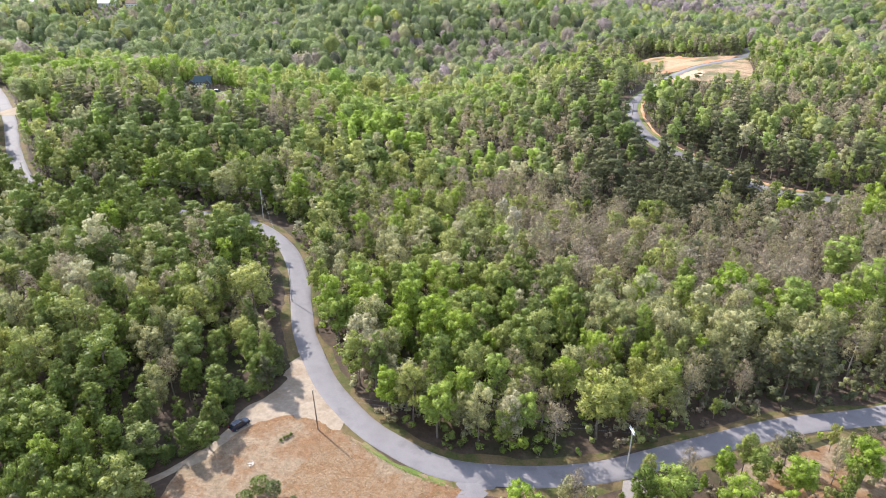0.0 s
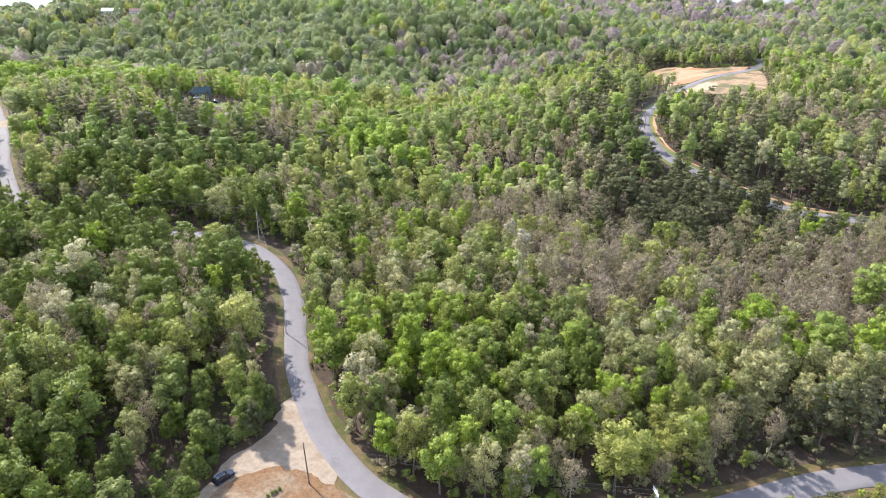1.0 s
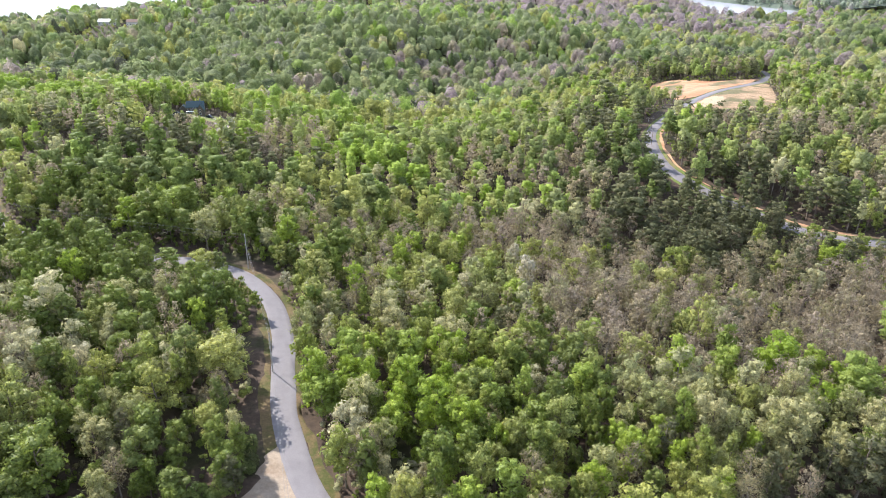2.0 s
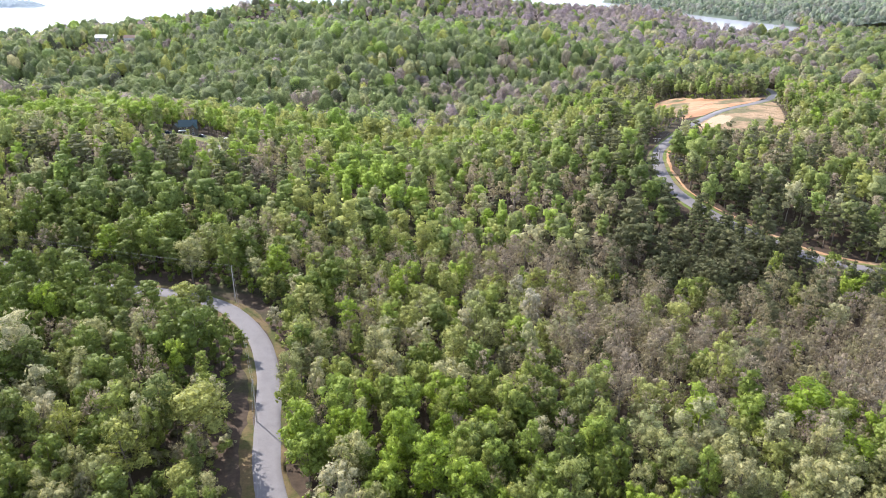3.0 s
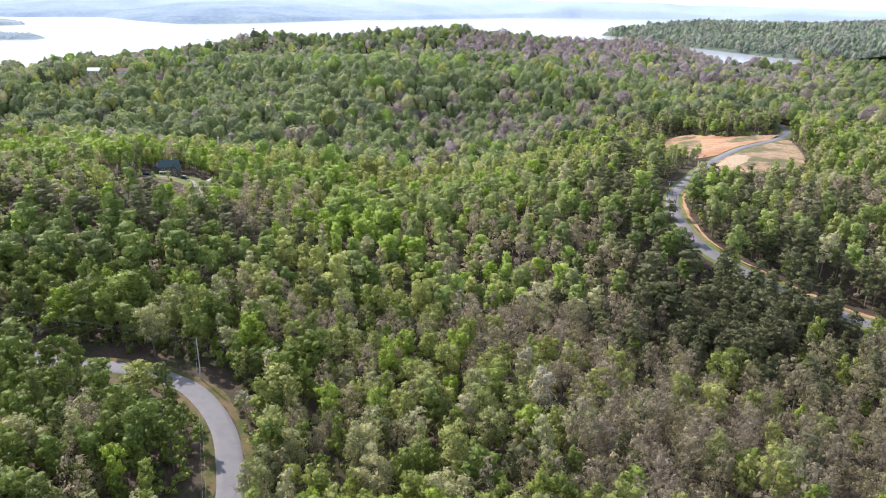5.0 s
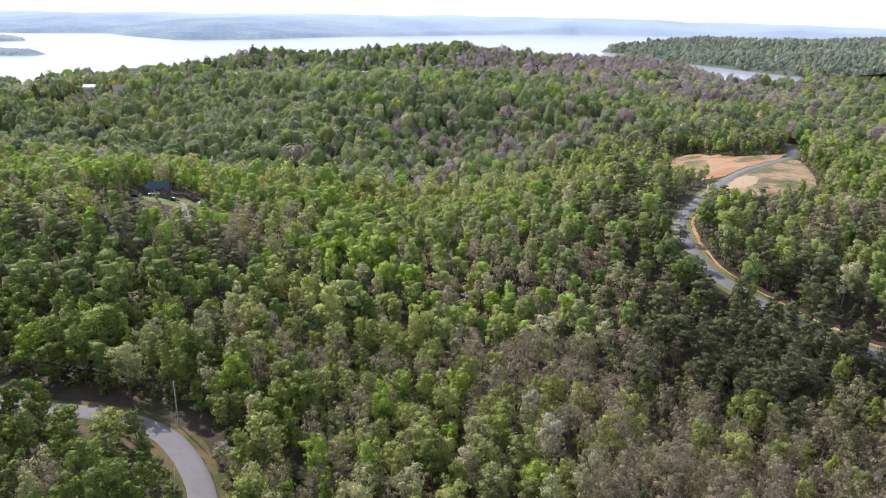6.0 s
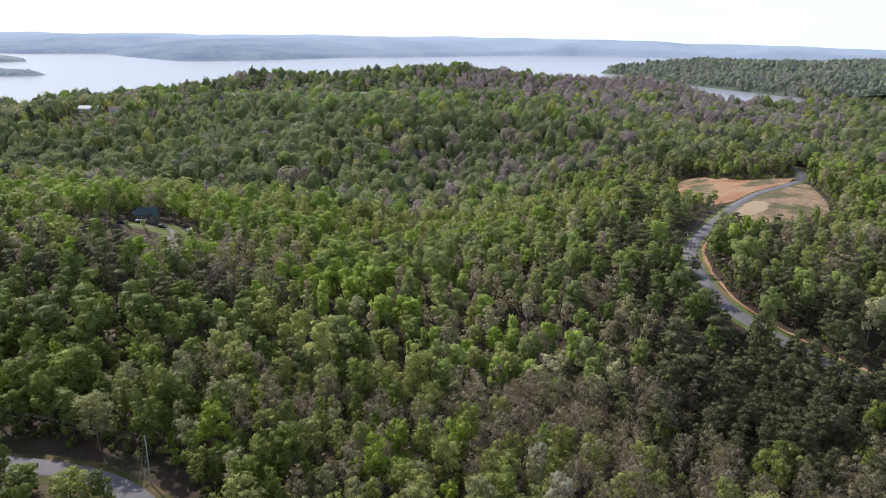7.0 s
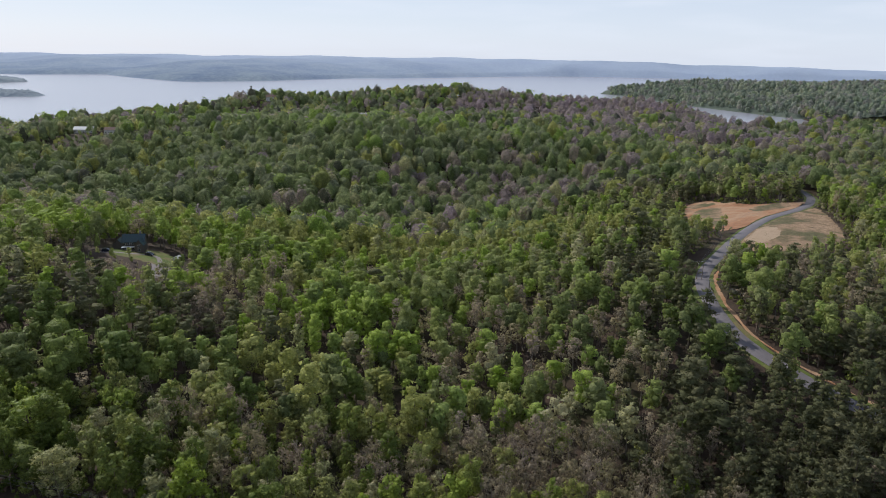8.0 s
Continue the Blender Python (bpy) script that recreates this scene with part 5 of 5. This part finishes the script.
def parked_car(m, paint, label, group=""):
    car = thing("parked_car", m, label, "car", group)
    low = [(-2.3, 0.42), (-2.33, 0.72), (-2.25, 0.98), (-1.0, 1.04), (1.0, 1.04), (2.1, 0.98), (2.32, 0.8), (2.3, 0.4), (1.9, 0.26), (-1.9, 0.26)]
    body = part("body", bevel_all(profile(bmesh.new(), low, 0.92, 0.08), 0.06), paint, car)
    top = [(-1.12, 1.02), (-0.35, 1.62), (0.3, 1.70), (1.75, 1.66), (2.12, 1.02)]
    part("cabin", bevel_all(profile(bmesh.new(), top, 0.84, 0.16), 0.05), paint, car)
    part("windscreen", profile(bmesh.new(), [(-1.10, 1.08), (-0.46, 1.57), (-0.40, 1.57), (-1.02, 1.06)], 0.74, 0.10), GLASS_DARK, car, "dark tinted windscreen")
    part("rear_window", profile(bmesh.new(), [(1.83, 1.58), (2.08, 1.12), (2.13, 1.12), (1.89, 1.58)], 0.68, 0.08), GLASS_DARK, car)
    for s in (-1, 1):
        for y0, y1 in ((-0.72, 0.12), (0.2, 1.0), (1.08, 1.72)):
            bm = bmesh.new()
            t0 = 1.52 if y0 > -0.5 else 1.46
            q = [(s * 0.853, y0, 1.1), (s * 0.853, y1, 1.1), (s * 0.745, min(y1, 1.62), 1.54), (s * 0.745, max(y0, -0.28), t0)]
            a = [bm.verts.new(p) for p in q]
            b = [bm.verts.new((p[0] - s * 0.03, p[1], p[2])) for p in q]
            bm.faces.new(a)
            bm.faces.new(b[::-1])
            for i in range(4):
                bm.faces.new((a[i], b[i], b[(i + 1) % 4], a[(i + 1) % 4]))
            part("side_window", bm, GLASS_DARK, car)
        part("roof_rail", rod(bmesh.new(), (s * 0.6, -0.2, 1.76), (s * 0.6, 1.6, 1.75), 0.03, 0.03, 6), ALLOY, car)
        part("headlight", box(bmesh.new(), s * 0.72 - 0.17, s * 0.72 + 0.17, -2.36, -2.2, 0.76, 0.92, 0.03), LAMP_CLEAR, car)
        part("tail_light", box(bmesh.new(), s * 0.76 - 0.09, s * 0.76 + 0.09, 2.22, 2.35, 0.84, 1.06, 0.03), LAMP_RED, car)
        part("mirror", box(bmesh.new(), s * 1.0 - 0.1, s * 1.0 + 0.1, -0.85, -0.7, 1.05, 1.2, 0.03), paint, car)
        for y in (-1.42, 1.38):
            w = new("wheel")
            w.parent = car
            w.location = (s * 0.83, y, 0.36)
            part("tyre", bevel_all(rod(bmesh.new(), (-0.12, 0, 0), (0.12, 0, 0), 0.36, 0.36, 20), 0.03, 1), RUBBER, w)
            part("rim", rod(bmesh.new(), (-0.125, 0, 0), (0.125, 0, 0), 0.22, 0.22, 12), ALLOY, w)
    return car


parked_car(pose(-45.4, 122.0, ground_z(-45.4, 122.0) + 0.17, 0, 0, 140), CAR_PAINT, "dark navy estate car parked on a sandy lay-by")

# ---------------------------------------------------------------- houses
TEAL_ROOF = plain("teal_metal_roof", (0.014, 0.042, 0.050), 0.5, 0.1, 0.5, 2.0, 0.2)
DARK_SIDING = plain("dark_siding", (0.10, 0.085, 0.07), 0.8, 0, 0.3, 2.0, 0.25)
PALE_SIDING = plain("pale_siding", (0.62, 0.60, 0.56), 0.7, 0, 0.3, 1.5, 0.12)
GREY_ROOF = plain("grey_shingle", (0.22, 0.21, 0.21), 0.85, 0, 0.3, 1.2, 0.2)
PALE_ROOF = plain("pale_roof", (0.60, 0.59, 0.57), 0.6, 0.1, 0.4, 1.2, 0.12)
BROWN_ROOF = plain("brown_shingle", (0.20, 0.13, 0.10), 0.85, 0, 0.3, 1.2, 0.2)
WINDOW_GLASS = plain("window_glass", (0.03, 0.04, 0.05), 0.08, 0, 0.7, 1, 0.05)


def wing(house, x0, x1, y0, y1, eave, ridge, along, wall_mat, roof_mat, over=0.45):
    """Walls with gables and a two-sided roof over them; the ridge runs along x or y."""
    bm = bmesh.new()
    xm, ym = (x0 + x1) / 2, (y0 + y1) / 2
    if along == "x":
        prof = [(y0, -0.6), (y1, -0.6), (y1, eave), (ym, ridge), (y0, eave)]
        ends = [[bm.verts.new((x, a, b)) for a, b in prof] for x in (x0, x1)]
    else:
        prof = [(x0, -0.6), (x1, -0.6), (x1, eave), (xm, ridge), (x0, eave)]
        ends = [[bm.verts.new((a, y, b)) for a, b in prof] for y in (y0, y1)]
    bm.faces.new(ends[0])
    bm.faces.new(ends[1][::-1])
    for i in range(5):
        j = (i + 1) % 5
        bm.faces.new((ends[0][i], ends[0][j], ends[1][j], ends[1][i]))
    part("wall", bm, wall_mat, house)
    for s in (-1, 1):
        bm = bmesh.new()
        half = (y1 - y0) / 2 if along == "x" else (x1 - x0) / 2
        slope = (ridge - eave) / half
        o = half + over
        lo = ridge - slope * o
        t = 0.16
        if along == "x":
            q = [(x0 - over, ym, ridge + 0.05), (x1 + over, ym, ridge + 0.05), (x1 + over, ym + s * o, lo + 0.05), (x0 - over, ym + s * o, lo + 0.05)]
        else:
            q = [(xm, y0 - over, ridge + 0.05), (xm, y1 + over, ridge + 0.05), (xm + s * o, y1 + over, lo + 0.05), (xm + s * o, y0 - over, lo + 0.05)]
        a = [bm.verts.new(p) for p in q]
        b = [bm.verts.new((p[0], p[1], p[2] + t)) for p in q]
        bm.faces.new(a)
        bm.faces.new(b[::-1])
        for i in range(4):
            bm.faces.new((a[i], b[i], b[(i + 1) % 4], a[(i + 1) % 4]))
        part("roof", bm, roof_mat, house)


def window(house, x, y, z, w, h, face):
    """A window in a wall that faces along face ('x' or 'y', with its sign)."""
    s = -1 if face[0] == "-" else 1
    win = new("window")
    win.parent = house
    win.location = (x, y, z)
    for name, mat, dx, t in (("frame", WHITE_PAINT, 0.09, 0.05), ("pane", WINDOW_GLASS, 0.0, 0.075)):
        bm = bmesh.new()
        if face[1] == "y":
            box(bm, -w / 2 - dx, w / 2 + dx, min(0, s * t), max(0, s * t), -h / 2 - dx, h / 2 + dx)
        else:
            box(bm, min(0, s * t), max(0, s * t), -w / 2 - dx, w / 2 + dx, -h / 2 - dx, h / 2 + dx)
        part(name, bm, mat, win)


def house_at(x, y, turn, wall_mat, roof_mat, label, size=(12, 8, 3.0, 5.4), name="house"):
    h = thing(name, pose(x, y, ground_z(x, y), 0, 0, turn), label, "house")
    l, d, e, r = size
    wing(h, -l / 2, l / 2, -d / 2, d / 2, e, r, "x", wall_mat, roof_mat)
    for k in np.linspace(-l / 2 + 1.6, l / 2 - 1.6, 4):
        window(h, float(k), -d / 2, 1.7, 1.0, 1.2, "-y")
    part("door", box(bmesh.new(), -0.5, 0.5, -d / 2 - 0.06, -d / 2, 0, 2.05), DARK_SIDING, h)
    return h


home = thing("house", pose(-158, 447, ground_z(-158, 447), 0, 0, 12), "dark house with teal metal roofs and a porch among trees", "house")
home.scale = (0.76, 0.72, 0.86)
wing(home, -6.5, 7.0, 0, 9, 5.4, 9.0, "x", DARK_SIDING, TEAL_ROOF)
wing(home, 2.2, 7.4, -5.5, 3, 4.4, 7.6, "y", DARK_SIDING, TEAL_ROOF)
wing(home, -12.5, -6.4, 1.5, 8.5, 3.6, 6.4, "y", DARK_SIDING, TEAL_ROOF)
part("porch_roof", box(bmesh.new(), -6.6, 2.1, -3.4, 0.2, 2.75, 2.9), PALE_ROOF, home, "pale sunlit metal porch roof")
for k in (-6.2, -3.4, -0.6, 1.8):
    part("porch_post", box(bmesh.new(), k - 0.08, k + 0.08, -3.2, -3.04, -0.5, 2.75), WHITE_PAINT, home)
part("porch_deck", box(bmesh.new(), -6.6, 2.1, -3.4, 0.0, -0.3, 0.25), GREY_WOOD, home)
for k in (-5, -2.5, 0):
    window(home, k, 0, 1.6, 1.1, 1.3, "-y")
    window(home, k, 0, 4.2, 1.0, 1.1, "-y")
window(home, 4.8, -5.5, 1.6, 1.6, 1.3, "-y")
window(home, 4.8, -5.5, 4.0, 1.2, 1.2, "-y")
part("chimney", box(bmesh.new(), 3.4, 4.3, 6.5, 7.4, 5.5, 10.4, 0.04), GREY_ROOF, home)
parked_car(pose(-147, 440.5, ground_z(-147, 440.5) + 0.15, 0, 0, 70), CAR_PAINT, "black estate car parked on a gravel drive")
parked_car(pose(-165, 435, ground_z(-165, 435) + 0.15, 0, 0, 100), CAR_PAINT, "dark car parked on the lawn by a house")
shed = house_at(-134, 441, 75, PALE_SIDING, PALE_ROOF, "small white garden shed beside a drive", (3.2, 2.4, 2.0, 2.7), "shed")

house_at(-444, 945, 8, PALE_SIDING, PALE_ROOF, "pale house with a light roof on a wooded ridge", (22, 9, 4.0, 7.0))
house_at(-414, 950, 8, PALE_SIDING, BROWN_ROOF, "pale house with a brown roof on a wooded ridge", (14, 9, 4.5, 7.5))
house_at(-353, 1465, 20, PALE_SIDING, BROWN_ROOF, "house with a reddish roof on a hilltop", (20, 12, 7.0, 11.0))
house_at(-166, 1413, -5, PALE_SIDING, PALE_ROOF, "white-roofed house among hillside trees", (26, 11, 5.0, 8.5))
house_at(-110, 1332, -5, PALE_SIDING, GREY_ROOF, "low grey-roofed house among hillside trees", (14, 8, 3.4, 5.6))
house_at(52, 1061, 5, PALE_SIDING, GREY_ROOF, "grey-roofed house among hillside trees", (16, 9, 4.0, 6.6))
house_at(380, 1091, 0, PALE_SIDING, PALE_ROOF, "white house in a grassy hollow", (12, 8, 3.0, 5.0))
house_at(-360, 1040, 10, PALE_SIDING, TEAL_ROOF, "house with a blue-grey roof among trees", (16, 9, 4.0, 7.0))

# ---------------------------------------------------------------- small things in the field
rng = np.random.default_rng(21)
pallets = thing("pallet_pile", pose(-39.9, 110.6, ground_z(-39.9, 110.6) + 0.12, 0, 0, 25), "heap of broken white wooden lattice on dry grass", "scrap wood")
for k in range(11):
    a = rng.uniform(0, 180)
    bm = bmesh.new()
    box(bm, -0.42, 0.42, -0.035, 0.035, -0.012, 0.012)
    bmesh.ops.transform(bm, matrix=pose(rng.uniform(-0.6, 0.6), rng.uniform(-0.5, 0.5), 0.03 + 0.035 * k, rng.uniform(-8, 8), rng.uniform(-5, 5), a), verts=bm.verts)
    part("slat", bm, WHITE_PAINT if k % 3 == 0 else GREY_WOOD, pallets)

SHRUB = leaf("shrub_leaves", [(0.0, (0.15, 0.20, 0.045)), (0.5, (0.20, 0.23, 0.07)), (1.0, (0.13, 0.16, 0.06))], 4.0, 0.4)


def shrub(x, y, radius, height, seed, label, mat=SHRUB, count=260):
    r = np.random.default_rng(seed)
    ob = thing("shrub", pose(x, y, ground_z(x, y) + 0.08), label, "shrub", "shrubs in the open ground")
    c = lobed_crown(r, count, radius, 0.1, height, 7, 0.16 + 0.06 * radius, 0.11 + 0.04 * radius)
    mesh_object("foliage", c, quads(len(c) // 4), mat, ob)
    sv, sf = stem(r, height * 0.7, 0.05, (0.1, 0.6), 5, (radius * 0.7, 1.0), 5)
    mesh_object("stems", sv, sf, BARK, ob)
    return ob


for i, (sx, sy) in enumerate([(-35.2, 117.6), (-34.5, 118.4), (-33.9, 119.0), (-33.3, 119.7)]):
    shrub(sx, sy, 0.5, 0.7, 30 + i, "low bright green bush in dry grass", SHRUB, 160)
for i, (sx, sy, sr, sh) in enumerate([(-36, 103, 2.6, 4.6), (-33, 102, 2.2, 5.2), (-38, 100, 2.4, 3.6), (-29, 100, 1.4, 2.4), (-19, 99, 1.6, 2.6), (-12, 98, 1.5, 2.2), (-59.5, 100.8, 3.2, 3.6), (-63.5, 99, 2.8, 3.2)]):
    shrub(sx, sy, sr, sh, 50 + i, "olive green shrub at the field's edge", SHRUB, 700)
# a thicket along the wood's edge, behind the lay-by and the track
DARK_SHRUB = leaf("dark_shrub_leaves", [(0.0, (0.09, 0.13, 0.03)), (0.5, (0.12, 0.155, 0.04)), (1.0, (0.10, 0.11, 0.045))], 4.0, 0.36)
edge_line = glide([(-42, 148), (-42, 139), (-44.5, 135), (-48.5, 130), (-50.5, 123), (-53.5, 117), (-57, 112.5), (-63, 108.5), (-70, 104.5), (-82, 101)], 0.5)
srng = np.random.default_rng(33)
for i in range(0, len(edge_line), 4):
    ex, ey = edge_line[i] + np.array([-1, 0.6]) * srng.uniform(-1.0, 2.4)
    size = srng.uniform(1.6, 3.3)
    shrub(float(ex), float(ey), float(size), float(size * srng.uniform(1.1, 1.7)), 200 + i, "dark leafy bush in the thicket at the wood's edge", DARK_SHRUB if srng.uniform() < 0.75 else SHRUB, 750)

# ---------------------------------------------------------------- grass tufts
def tufts(name, outline, count, height, tints, seed, label, where=None):
    """Loose tufts of blades inside an outline, joined."""
    r = np.random.default_rng(seed)
    o = glide(list(outline) + [outline[0]], 2.0)
    p = r.uniform(o.min(0), o.max(0), (count * 3, 2))
    p = p[inside(o, p[:, 0], p[:, 1])]
    if where is not None:
        p = p[where(p[:, 0], p[:, 1])]
    p = p[:count]
    n = len(p)
    base = np.column_stack([p, rise(p[:, 0], p[:, 1]) + 0.1])
    a = r.uniform(0, 6.28, n)
    s = np.stack([np.cos(a), np.sin(a), 0 * a], 1) * (height * r.uniform(0.3, 0.7, n))[:, None]
    up = np.stack([r.normal(0, 0.25, n), r.normal(0, 0.25, n), np.ones(n)], 1) * (height * r.uniform(0.6, 1.3, n))[:, None]
    v = np.stack([base - s, base + s, base + s * 0.8 + up, base - s * 0.8 + up * 0.9], 1).reshape(-1, 3)
    ob = mesh_object(name, v, quads(n), leaf(name + "_blades", tints, 5.0, 0.6, "attribute", open_share=0.5), tint=np.repeat(r.uniform(0, 1, n), 4))
    return tagged(ob, label, "grass", kind="stuff")


tufts("grass", FIELD, 14000, 0.15, [(0.0, (0.46, 0.37, 0.24)), (0.3, (0.34, 0.24, 0.14)), (0.6, (0.33, 0.18, 0.09)), (0.85, (0.24, 0.15, 0.08)), (1.0, (0.17, 0.18, 0.06))], 71, "tufts of dry straw-coloured field grass", lambda x, y: outside(PULLOFF, x, y, 0.3) & away_from(MAIN, x, y, 3.4))
tufts("grass", FIELD, 9000, 0.22, [(0.0, (0.10, 0.16, 0.03)), (0.6, (0.16, 0.21, 0.05)), (1.0, (0.26, 0.24, 0.09))], 73, "fresh green grass along the road's edge", lambda x, y: outside(PULLOFF, x, y, 0.3) & away_from(MAIN, x, y, 3.3) & ~away_from(MAIN, x, y, 5.4) & (x > -22))
tufts("grass", BROOM_PATCH, 6000, 0.18, [(0.0, (0.46, 0.33, 0.20)), (0.5, (0.42, 0.26, 0.14)), (1.0, (0.34, 0.20, 0.10))], 74, "tall orange-brown blades of dry broom grass")
tufts("grass", CLEARING_B, 2600, 0.25, [(0.0, (0.30, 0.22, 0.13)), (1.0, (0.18, 0.16, 0.07))], 72, "tufts of brown grass on the clearing")
